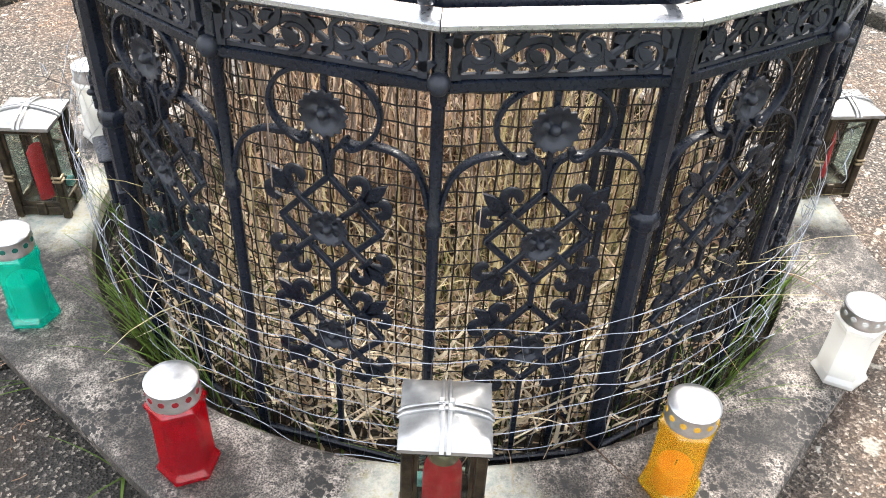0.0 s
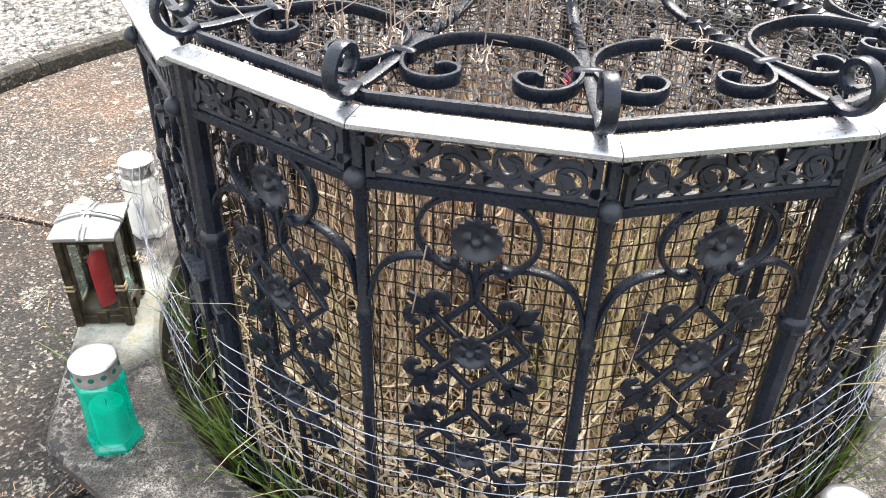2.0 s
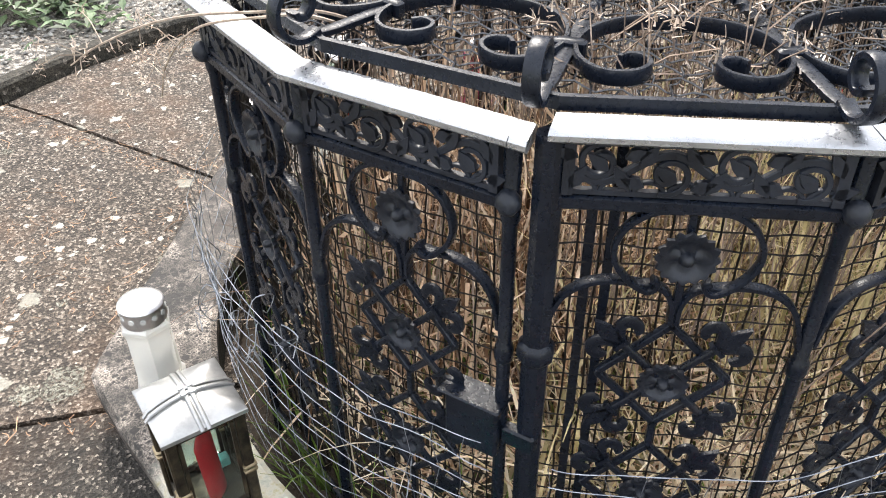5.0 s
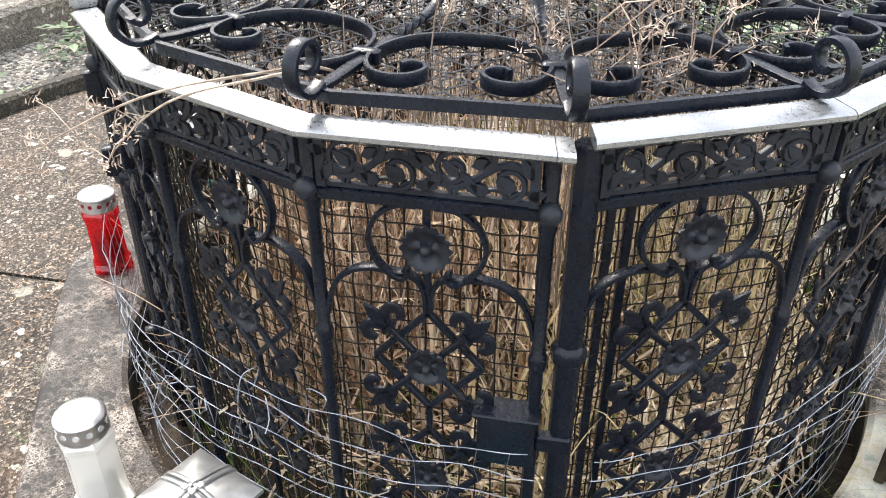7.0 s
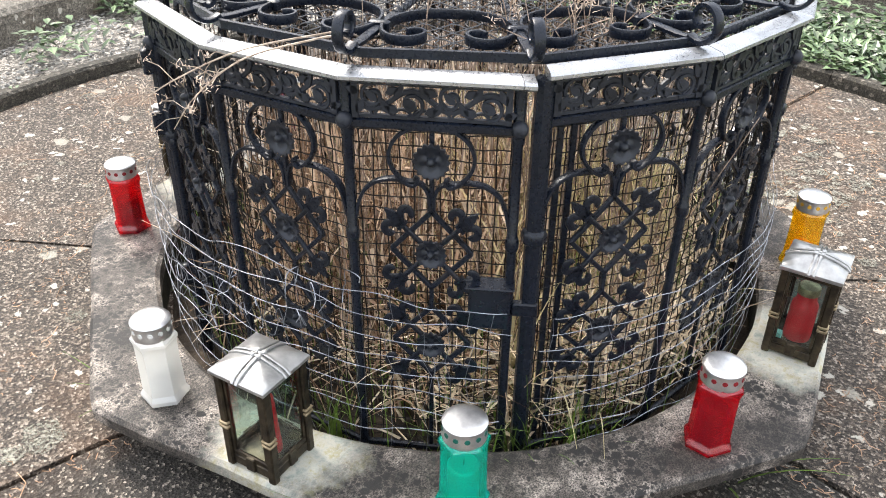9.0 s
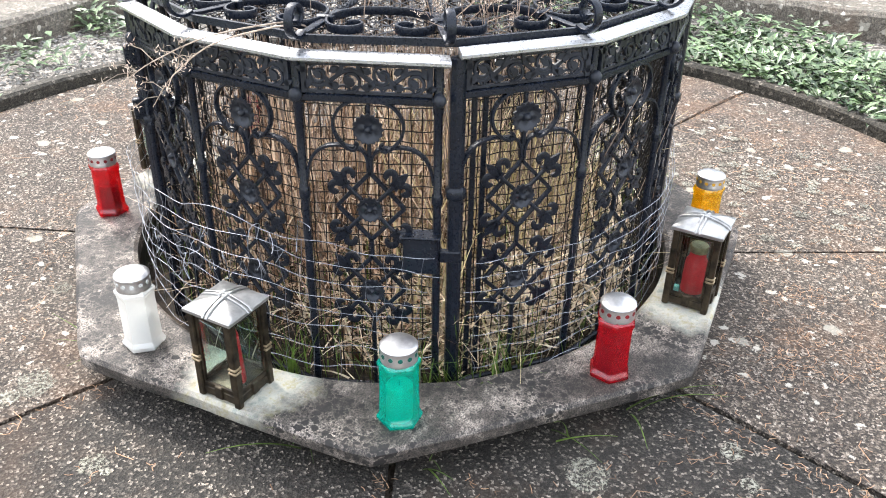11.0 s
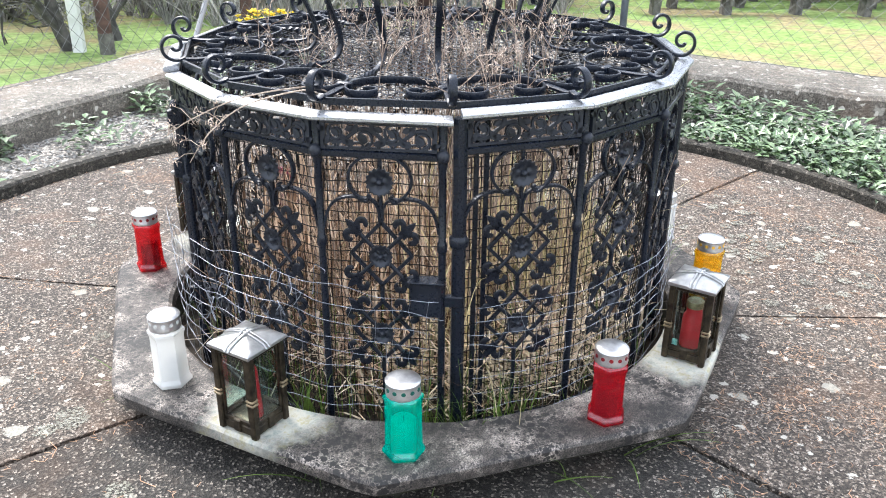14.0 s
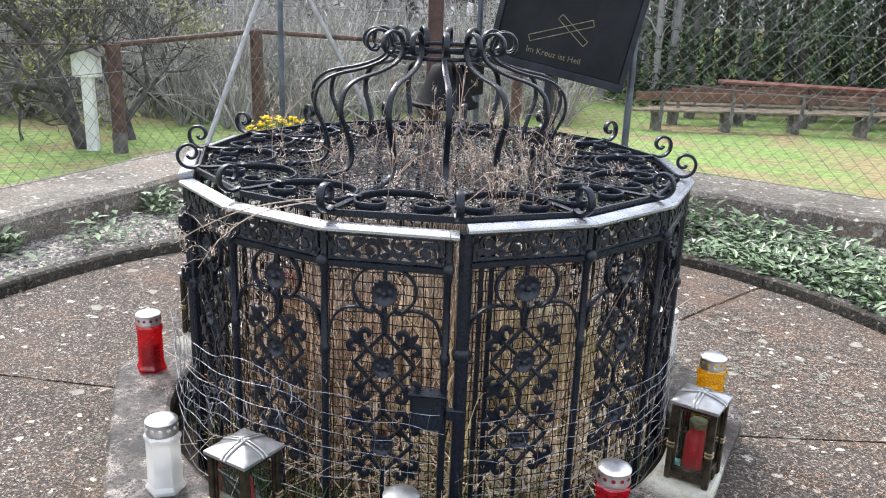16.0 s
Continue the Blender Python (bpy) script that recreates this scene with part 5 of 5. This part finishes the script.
for i in range(15000):
    a = rnd.uniform(0, 360)
    r = math.sqrt(rnd.uniform(1.0 ** 2, 2.11 ** 2))
    if i % 15 == 0:
        a = OCT + 45 * rnd.randint(0, 7) + math.degrees(rnd.gauss(0, 0.014) / r)
    p = polar(r, a, paving_height(r) + rnd.uniform(0.003, 0.007))
    if i % 15 and noise.noise((p.x * 1.6, p.y * 1.6, 5.0)) + 0.6 * noise.noise((p.x * 7, p.y * 7, 2.0)) < rnd.uniform(-0.1, 0.6):
        continue
    y = rnd.uniform(0, 6.28)
    d = Vector((math.cos(y), math.sin(y), 0)) * rnd.uniform(0.005, 0.014)
    n = Vector((-d.y, d.x, 0))
    s, k = n.normalized() * 0.0009, n * rnd.gauss(0, 0.45)
    g.add([p - d - s, p + k - s, p + d - s, p + d + s, p + k + s, p - d + s], [(0, 1, 4, 5), (1, 2, 3, 4)])
heaps = [(rnd.uniform(1.1, 2.0), rnd.uniform(-152, -58)) for i in range(26)]
for i in range(3200):
    if i % 2:
        r, a = rnd.choice(heaps)
        r, a = r + rnd.gauss(0, 0.045), a + rnd.gauss(0, 2.2)
    else:
        a, r = rnd.uniform(-152, -20), math.sqrt(rnd.uniform(1.08 ** 2, 2.08 ** 2))
    if r < 1.08 or r > 2.1:
        continue
    p = polar(r, a, paving_height(r) + rnd.uniform(0.004, 0.008))
    y = rnd.uniform(0, 6.28)
    d = Vector((math.cos(y), math.sin(y), 0)) * rnd.uniform(0.006, 0.015)
    n = Vector((-d.y, d.x, 0))
    s, k = n.normalized() * 0.0008, n * rnd.gauss(0, 0.6)
    g.add([p - d - s, p + k - s, p + d - s, p + d + s, p + k + s, p - d + s], [(0, 1, 4, 5), (1, 2, 3, 4)])
for i in range(150):
    a = rnd.uniform(0, 360)
    r = rnd.uniform(1.1, 2.1)
    p = polar(r, a, paving_height(r) + 0.004)
    y = rnd.uniform(0, 6.28)
    pts = [p, p + Vector((math.cos(y) * 0.03, math.sin(y) * 0.03, 0.006)), p + Vector((math.cos(y + 0.5) * 0.07, math.sin(y + 0.5) * 0.07, 0.002))]
    g.tube(pts, 0.001, 3)
solo("fallen_needles", g, NEEDLE, "scattered brown conifer needles and twigs on the paving", "needles", kind="stuff")
g = Geo()
for a, n in ((217, 4), (198, 6), (237, 3), (160, 3), (250, 3)):
    c = polar(oct_radius(0.995, a) + 0.01, a, -0.036)
    for i in range(n):
        blade(g, c + Vector((rnd.gauss(0, 0.012), rnd.gauss(0, 0.012), 0)), rnd.uniform(0.4, 1.1), rnd.uniform(0.10, 0.25), rnd.uniform(0.0018, 0.0036), rnd.uniform(0.2, 0.9), 6, radians(a + rnd.uniform(-60, 60)))
solo("grass_tuft", g, GRASS, "green grass tufts growing from the joint under the slab", "grass tuft", kind="stuff")

# pale crusts of lichen on the slabs
q = random.Random(31)
crusts = [(1.09, -124, 0.052), (1.21, 178, 0.034), (1.35, -175, 0.034), (1.12, -151, 0.024), (1.21, -107, 0.028), (1.30, -110, 0.022), (1.28, -166, 0.026), (1.18, 160, 0.052), (1.08, 137, 0.03),
          (1.82, 126, 0.02), (1.69, 137, 0.026), (1.25, 161, 0.03), (1.98, 86, 0.03)]
for i in range(95):
    crusts.append((q.uniform(1.12, 2.0), q.gauss(-36, 13), q.uniform(0.008, 0.028)))
for i in range(50):
    crusts.append((q.uniform(1.12, 2.05), q.uniform(-60, 240), q.uniform(0.006, 0.018)))


def lichen_material():
    """A thin broken crust through which the stone shows."""
    m = two_tone("lichen_crust", (0.14, 0.135, 0.105), (0.33, 0.32, 0.265), 70, rough=0.95, rand=0.3)
    n, l = m.node_tree.nodes, m.node_tree.links
    t, tr, mx = tex(n, l, 120, detail=5, rough=0.7), n.new("ShaderNodeBsdfTransparent"), n.new("ShaderNodeMixShader")
    l.new(ramp(n, l, t.outputs[0], [(0.44, (0, 0, 0)), (0.56, (0.9, 0.9, 0.9))]), mx.inputs[0])
    l.new(tr.outputs[0], mx.inputs[1])
    l.new(n["Principled BSDF"].outputs[0], mx.inputs[2])
    l.new(mx.outputs[0], n["Material Output"].inputs[0])
    return m


LICHEN = lichen_material()
g = Geo()
for r, a, size in crusts:
    c = polar(r, a, paving_height(r) + 0.0026)
    lobes = q.uniform(0, 6.28)
    rim = []
    for j in range(18):
        w = 6.2832 * j / 18
        k = size * (1 + 0.22 * noise.noise((math.cos(w) * 1.6 + lobes, math.sin(w) * 1.6, r * 9)) + 0.10 * math.sin(5 * w + lobes))
        rim.append(c + Vector((k * math.cos(w), k * math.sin(w), 0)))
    g.add(rim + [p + (c - p) * 0.15 + Vector((0, 0, 0.0006)) for p in rim] + [c + Vector((0, 0, 0.0005))],
          [(j, (j + 1) % 18, 18 + (j + 1) % 18, 18 + j) for j in range(18)] + [(18 + j, 18 + (j + 1) % 18, 36) for j in range(18)])
solo("lichen", g, LICHEN, "pale grey-green lichen crusts on the paving slabs", "lichen", kind="stuff")

# ---- sign board, wooden cross post ----
EYE_AT = Vector((-2.12, -1.57, 1.4))


def far_point(px, py, d):
    """A place seen under the bearing px and the slope py, both tangents about the axis (0.77, 0.56), at d metres."""
    ax = Vector((0.800, 0.600, 0))
    side = Vector((ax.y, -ax.x, 0))
    return EYE_AT + (ax + side * px) * d + Vector((0, 0, py * d))


sign = thing("sign_board", "large black sign board with gold cross and lettering, hung askew", "sign", at=Matrix.Translation((3.39, 1.375, 1.225)) @ pose(0, 0, 0, 0, 0, -63) @ pose(0, 0, 0, 0, 11.5, 0))
g = Geo()
g.box(-0.46, 0.46, 0.0, 0.02, -0.38, 0.52, 0.004)
part("panel", g, SIGN_BLACK, sign)
for x0, x1, z0, z1 in ((-0.50, 0.50, -0.435, -0.38), (-0.50, 0.50, 0.52, 0.575), (-0.50, -0.46, -0.38, 0.52), (0.46, 0.50, -0.38, 0.52)):
    g = Geo()
    g.box(x0, x1, -0.025, 0.03, z0, z1, 0.004)
    part("frame", g, SIGN_FRAME, sign)
words = bpy.data.curves.new("lettering", "FONT")
words.body, words.size, words.align_x = "Im Kreuz ist Heil", 0.058, "CENTER"
words.extrude = 0.0008
tmp = new("lettering_source", words)
bpy.context.view_layer.update()
me = bpy.data.meshes.new_from_object(tmp.evaluated_get(bpy.context.evaluated_depsgraph_get()))
bpy.data.objects.remove(tmp)
me.materials.clear()
me.materials.append(GOLD)
part("lettering", me, None, sign, "faded gold lettering", at=pose(-0.04, -0.003, -0.315, 90, 0, 0))
g = Geo()
for ang, ln in ((26, 0.23), (-33, 0.13)):
    c, s = math.cos(radians(ang)), math.sin(radians(ang))
    ctr = Vector((-0.03, 0, -0.12)) if ang == 26 else Vector((0.05, 0, -0.10))
    ends = [Vector((c * u - s * v, 0, s * u + c * v)) + ctr for u, v in ((-ln, -0.022), (ln, -0.022), (ln, 0.022), (-ln, 0.022), (-ln, -0.022))]
    for i in range(4):
        g.sweep([ends[i] + Vector((0, -0.004, 0)), ends[i + 1] + Vector((0, -0.004, 0))], 0.006, 0.003, (0, 1, 0))
part("cross_outline", g, GOLD, sign, "gold outlined cross")
sp = thing("sign_post", "thick black post that carries the sign board", "post", at=pose(3.47, 1.53, 0))
g = Geo()
g.box(-0.05, 0.05, -0.03, 0.03, -0.02, 1.5, 0.004)
part("shaft", g, SIGN_FRAME, sp)

cross = thing("wooden_cross_post", "dark brown wooden post of a wayside cross behind the well", "wooden post", at=pose(2.55, 1.92, 0, 0, 0, 35))
g = Geo()
g.box(-0.05, 0.05, -0.05, 0.05, -0.02, 2.4, 0.006)
part("shaft", g, BROWN_POST, cross)
bell = thing("lamp_hood", "black flared metal hood with a flange on the wooden post", "metal hood", at=pose(2.497, 1.784, 0.62) @ Matrix.Diagonal((1.1, 1.1, 1.05, 1)))
g = Geo()
g.lathe([(0.20, 0.0), (0.205, 0.006), (0.205, 0.024), (0.180, 0.030), (0.158, 0.07), (0.134, 0.13), (0.110, 0.19), (0.088, 0.25), (0.05, 0.275), (0.004, 0.28)], 28)
part("hood", g, HOOD_BLACK, bell, smooth=True, angle=40)
g = Geo()
g.box(0.08, 0.27, -0.10, 0.03, 0.06, 0.27, 0.01)
part("bracket", g, HOOD_BLACK, bell)

# ---- things on the lawn ----


def wayside_marker(p, h, label, size=1.0):
    """A white post with a little gabled box and a cross on top."""
    ob = thing("wayside_marker", label, "wayside shrine", at=Matrix.Translation(p) @ pose(0, 0, 0, 0, 0, -55) @ Matrix.Diagonal((size, size, size, 1)), group="white stations on the lawn")
    g = Geo()
    g.box(-0.085, 0.085, -0.06, 0.06, -0.1, h - 0.42, 0.008)
    part("pillar", g, WHITE_PAINT, ob)
    g = Geo()
    pts = [(-0.19, h - 0.42), (0.19, h - 0.42), (0.19, h - 0.10), (0.0, h + 0.0), (-0.19, h - 0.10)]
    g.rings([[(x, -0.10, z) for x, z in pts], [(x, 0.10, z) for x, z in pts]])
    part("box", g, WHITE_PAINT, ob)
    for s in (-1, 1):
        g = Geo()
        g.sweep([(s * 0.24, 0, h - 0.115), (0, 0, h + 0.012)], 0.02, 0.27, (0, 1, 0))
        part("roof_board", g, BENCH_STONE, ob, "grey roof board")
    g = Geo()
    g.box(-0.018, 0.018, -0.015, 0.015, h, h + 0.24)
    g.box(-0.07, 0.07, -0.0155, 0.0155, h + 0.13, h + 0.165)
    part("cross", g, TUBE_LIGHT, ob, "small grey cross")


def on_lawn(p, dz=0.0):
    return Vector((p.x, p.y, lawn_height(p.x, p.y) + dz))


p = on_lawn(far_point(-0.398, -0.195, 13.2))
wayside_marker(p, 1.56, "white wayside shrine on a post with a small cross")
p = on_lawn(far_point(-0.231, -0.15, 17.6))
wayside_marker(p, 1.75, "smaller white wayside shrine far off on the lawn", 0.47)

rail_fence = thing("rail_fence", "red-brown wooden post and rail fence on the lawn", "fence")
pts = [far_point(-0.62, 0, 12.2), far_point(-0.366, 0, 13.0), far_point(-0.202, 0, 14.6), far_point(0.0, 0, 15.4), far_point(0.10, 0, 15.8)]
tops = [1.4 - 0.085 * 12.2, 1.4 - 0.079 * 13.0, 1.4 - 0.058 * 14.6, 1.4 - 0.066 * 15.4, 1.4 - 0.066 * 15.8]
for i, (p, z) in enumerate(zip(pts, tops)):
    b = on_lawn(p)
    g = Geo()
    g.tube([(p.x, p.y, b.z - 0.2), (p.x, p.y, z + 0.01)], 0.105, 10)
    part("post", g, BROWN_POST, rail_fence, smooth=True)
    g = Geo()
    g.tube([(p.x, p.y, b.z - 0.2), (p.x, p.y, b.z + 0.32)], 0.115, 10)
    part("post_shoe", g, BENCH_STONE, rail_fence, "grey post shoe", smooth=True)
    if i:
        q0 = pts[i - 1]
        g = Geo()
        g.tube([(q0.x, q0.y, tops[i - 1]), (p.x, p.y, z)], 0.042 if i > 1 else 0.012, 8)
        part("rail", g, BROWN_POST, rail_fence, smooth=True)


def bench(p, yaw, length, mats, z):
    ob = thing("park_bench", "long weathered wooden bench on concrete feet with a brown backrest", "bench", at=Matrix.Translation((p.x, p.y, z)) @ pose(0, 0, 0, 0, 0, yaw), group="rows of benches on the lawn")
    for i in range(4):
        g = Geo()
        y = -0.20 + i * 0.105
        g.box(0, length, y, y + 0.09, 0.42, 0.465, 0.006)
        part("seat_slat", g, GREY_WOOD, ob)
    g = Geo()
    g.box(0, length, -0.285, -0.25, 0.68, 0.87, 0.006)
    part("backrest", g, BENCH_BACK, ob)
    n = max(2, int(length / 1.7) + 1)
    for i in range(n):
        x = 0.6 + (length - 0.9) * i / (n - 1)
        g = Geo()
        g.rings([[(x + s * w, y, zz) for s, y in ((-1, -0.16), (1, -0.16), (1, 0.16), (-1, 0.16))] for w, zz in ((0.085, -0.15), (0.08, 0.30), (0.115, 0.41))])
        part("foot", g, BENCH_STONE, ob)
        g = Geo()
        g.box(x - 0.035, x + 0.035, -0.335, -0.286, 0.2, 0.90, 0.004)
        part("back_support", g, BENCH_STONE, ob)
    return ob


for i in range(4):
    d = 19.2 + 1.2 * i
    p = far_point(0.236 + 0.021 * i, 0, d)
    bench(p, -50, 9.0, None, lawn_height(p.x, p.y) - 0.045 * i)
beam = thing("handrail", "weathered red wooden rail behind the benches", "rail")
a, b = far_point(0.335, -0.096, 22), far_point(0.56, -0.102, 21)
g = Geo()
g.tube([a, b], 0.06, 6)
part("rail", g, RED_WOOD, beam)
for t in (0.05, 0.5, 0.95):
    q = a.lerp(b, t)
    g = Geo()
    g.tube([(q.x, q.y, lawn_height(q.x, q.y) - 0.1), (q.x, q.y, q.z)], 0.05, 6)
    part("post", g, BROWN_POST, beam)

# daffodils beyond the terrace wall
g = Geo()
gl = Geo()
for i in range(60):
    c = far_point(-0.182 + rnd.uniform(-0.036, 0.036), 0, 6.65 + rnd.uniform(-0.15, 0.15))
    c.z = 0.15
    z = rnd.uniform(0.08, 0.22)
    for j in range(6):
        w = 1.047 * j + rnd.uniform(-0.2, 0.2)
        leaf(g, c + Vector((0, 0, z)), w, rnd.uniform(0.3, 1.2), 0.030, 0.012)
    gl.tube([c, c + Vector((0, 0, z))], 0.003, 4)
    blade(gl, c, 0.1, z * 1.1, 0.006, 0.4, 4, rnd.uniform(0, 6.28))
fl = thing("daffodils", "clump of yellow daffodils on the terrace wall", "flowers")
part("petals", g, YELLOW, fl)
part("stems", gl, GRASS, fl, "green stems")

# ---- trees and woods ----


def grow(g, tips, pos, dirn, length, radius, depth, q, spread):
    steps = 4
    pts, p, d = [pos], pos.copy(), dirn.copy()
    for i in range(steps):
        d = (d + Vector((q.gauss(0, 0.16), q.gauss(0, 0.16), q.gauss(0.02, 0.08)))).normalized()
        p = p + d * length / steps
        pts.append(p)
    g.tube(pts, radius, 7 if depth > 2 else 4 if depth > 0 else 3, taper=lambda t: 1 - 0.42 * t)
    if depth == 0:
        tips.append(p)
        return
    for i in range(3):
        nd = (d + Vector((q.gauss(0, spread), q.gauss(0, spread), q.gauss(0.1, spread * 0.6)))).normalized()
        start = pts[-1] if i == 0 else pts[q.randint(2, 4)]
        grow(g, tips, start, nd, length * q.uniform(0.68, 0.9), radius * 0.56, depth - 1, q, spread)


def bare_tree(p, height, seed, label, clumps=0):
    q = random.Random(seed)
    ob = thing("tree", label, "tree", at=Matrix.Translation(p), group="orchard trees on the slope")
    g, tips = Geo(), []
    grow(g, tips, Vector((0, 0, -0.2)), Vector((q.gauss(0, 0.2), q.gauss(0, 0.2), 1)).normalized(), height * 0.22, height * 0.026, 6, q, 0.75)
    part("trunk", g, TWIG, ob)
    if clumps:
        lf = Geo()
        for i in range(clumps):
            c = q.choice(tips)
            rr = q.uniform(0.25, 0.6)
            for j in range(150):
                v = Vector((q.gauss(0, 1), q.gauss(0, 1), q.gauss(0, 1))).normalized() * rr * q.random() ** 0.5
                leaf(lf, c + v, q.uniform(0, 6.28), q.uniform(-1, 1), 0.10, 0.022)
        part("crown", lf, MISTLETOE, ob, "yellow-green evergreen clumps")


def conifer(p, height, width, seed, dens=1.0):
    q = random.Random(seed)
    ob = thing("conifer", "dark green conifer with drooping feathery branches", "conifer", at=Matrix.Translation(p), group="conifers at the edge of the lawn")
    g = Geo()
    g.tube([(0, 0, -0.3), (0.05, 0.03, height * 0.5), (0, 0, height)], 0.18, 8, taper=lambda t: 1 - 0.9 * t)
    part("trunk", g, BARK, ob)
    lf = Geo()
    for i in range(int(420 * dens)):
        t = q.random() ** 0.8
        z = height * (0.10 + 0.88 * t)
        reach = width * (1.02 - t) ** 0.7 * q.uniform(0.5, 1.1)
        a = q.uniform(0, 6.28)
        for j in range(22):
            s = q.uniform(0.35, 1.0)
            c = Vector((math.cos(a) * reach * s, math.sin(a) * reach * s, z - 0.45 * reach * s * s + q.gauss(0, 0.09))) + Vector((q.gauss(0, 0.10), q.gauss(0, 0.10), 0))
            leaf(lf, c, a + q.gauss(0, 0.7), q.uniform(-1.3, -0.1), q.uniform(0.10, 0.20), q.uniform(0.02, 0.036))
    part("crown", lf, CONIFER, ob)


for i, (px, d, h, cl) in enumerate(((-0.405, 13.4, 5.2, 12), (-0.352, 14.4, 4.8, 10), (-0.29, 18, 5.0, 8), (-0.475, 18, 5.5, 10), (-0.22, 26, 8, 0), (-0.13, 24, 8, 5), (-0.05, 27, 9, 0), (0.05, 25, 8.5, 0), (-0.62, 20, 7, 0), (0.13, 28, 9, 0))):
    bare_tree(on_lawn(far_point(px, 0, d)), h, 40 + i, "gnarled bare tree with dark branches on the slope", cl)
for i, (px, d, h, w) in enumerate(((0.43, 24.0, 9, 2.3), (0.52, 25.5, 10, 2.4), (0.60, 24, 9, 2.2), (0.34, 26, 11, 2.5), (0.27, 28, 11, 2.5), (0.20, 31, 11, 2.4), (0.69, 23, 10, 2.5), (0.47, 27, 11, 2.6))):
    conifer(on_lawn(far_point(px, 0, d)), h, w, 70 + i)

g = Geo()
q = random.Random(11)
for i in range(400):
    px, d = q.uniform(-0.85, 0.95), q.uniform(25, 44)
    p = on_lawn(far_point(px, 0, d), -0.3)
    h = q.uniform(8, 13)
    g.tube([p, p + Vector((q.gauss(0, 0.3), q.gauss(0, 0.3), h * 0.5)), p + Vector((q.gauss(0, 0.5), q.gauss(0, 0.5), h))], q.uniform(0.05, 0.17), 5, taper=lambda t: 1 - 0.75 * t)
    for j in range(16):
        b0 = p + Vector((0, 0, h * q.uniform(0.12, 0.95)))
        e = b0 + Vector((q.gauss(0, 1.1), q.gauss(0, 1.1), q.uniform(0.1, 1.6)))
        g.tube([b0, b0.lerp(e, 0.55) + Vector((q.gauss(0, 0.1), q.gauss(0, 0.1), 0.1)), e], q.uniform(0.012, 0.035), 3)
# paler, greyer copy of the bark: distance haze painted into the colour
FAR_BARK = two_tone("hazed_far_bark", (0.14, 0.138, 0.135), (0.34, 0.335, 0.325), 0.8, rough=0.95, rand=0.3)
solo("far_woods", g, FAR_BARK, "dense leafless woods behind the lawn, greyed pale for haze", "woods", kind="stuff")
g = Geo()
for i in range(400):
    px, d = q.uniform(-0.85, 0.16), (15.8 if i % 2 else 18.5) + 8 * q.random()
    if px > -0.12 and d < 18:
        continue
    if abs(px) < 0.02 and d < 18:
        continue
    p = on_lawn(far_point(px, 0, d), -0.1)
    for j in range(18):
        e = p + Vector((q.gauss(0, 0.7), q.gauss(0, 0.7), q.uniform(0.5, 3.0)))
        m = p.lerp(e, 0.5) + Vector((q.gauss(0, 0.15), q.gauss(0, 0.15), 0.15))
        g.tube([p, m, e], q.uniform(0.008, 0.022), 3, taper=lambda t: 1 - 0.7 * t)
        for k in range(2):
            f = m.lerp(e, q.random())
            g.tube([f, f + Vector((q.gauss(0, 0.3), q.gauss(0, 0.3), q.uniform(-0.1, 0.4)))], 0.007, 3)
# twigs lightened to carry the haze in their colour
BRUSH = two_tone("hazed_brushwood", (0.17, 0.16, 0.15), (0.46, 0.44, 0.41), 1.5, rough=0.95, rand=0.4)
solo("brushwood", g, BRUSH, "tangle of leafless brushwood at the end of the lawn, paled for haze", "brushwood", kind="stuff")
g = Geo()
for i in range(17000):
    px, d = q.uniform(0.13, 0.95), q.uniform(25, 40)
    p = on_lawn(far_point(px, 0, d), q.uniform(0.0, 9))
    leaf(g, p, q.uniform(0, 6.28), q.uniform(-1.2, 0.3), q.uniform(0.16, 0.34), q.uniform(0.03, 0.07))
for i in range(1400):
    px, d = q.uniform(-0.85, 0.15), q.uniform(19, 40)
    p = on_lawn(far_point(px, 0, d), abs(q.gauss(0, 0.9)))
    leaf(g, p, q.uniform(0, 6.28), q.uniform(-1.2, 0.3), q.uniform(0.10, 0.25), q.uniform(0.02, 0.05))
for i in range(8000):
    px, d = q.uniform(0.20, 0.95), q.uniform(23.5, 27)
    p = on_lawn(far_point(px, 0, d), abs(q.gauss(0, 1.1)))
    leaf(g, p, q.uniform(0, 6.28), q.uniform(-1.2, 0.3), q.uniform(0.14, 0.30), q.uniform(0.03, 0.07))
solo("undergrowth", g, CONIFER, "dark evergreen undergrowth between the far trunks", "undergrowth", kind="stuff")
# the mist is this pale grey colour, there is no haze in the air
HILL = two_tone("hazed_hill", (0.34, 0.345, 0.35), (0.62, 0.62, 0.61), 0.35, rough=0.95, fine=2.5, bump_d=0.5)
g = Geo()
rings = []
for i in range(73):
    w = 2 * math.pi * i / 72
    rings.append([(r * math.cos(w), r * math.sin(w), z + 1.5 * math.sin(w * 5 + r)) for r, z in ((36, -4), (46, 4), (75, 12), (110, 22), (160, 30))])
g.rings(rings, close=False, caps=False)
solo("backdrop", g, HILL, "wooded hillside behind everything, mist put into its pale colour", "hillside", kind="structure", smooth=True, angle=180)
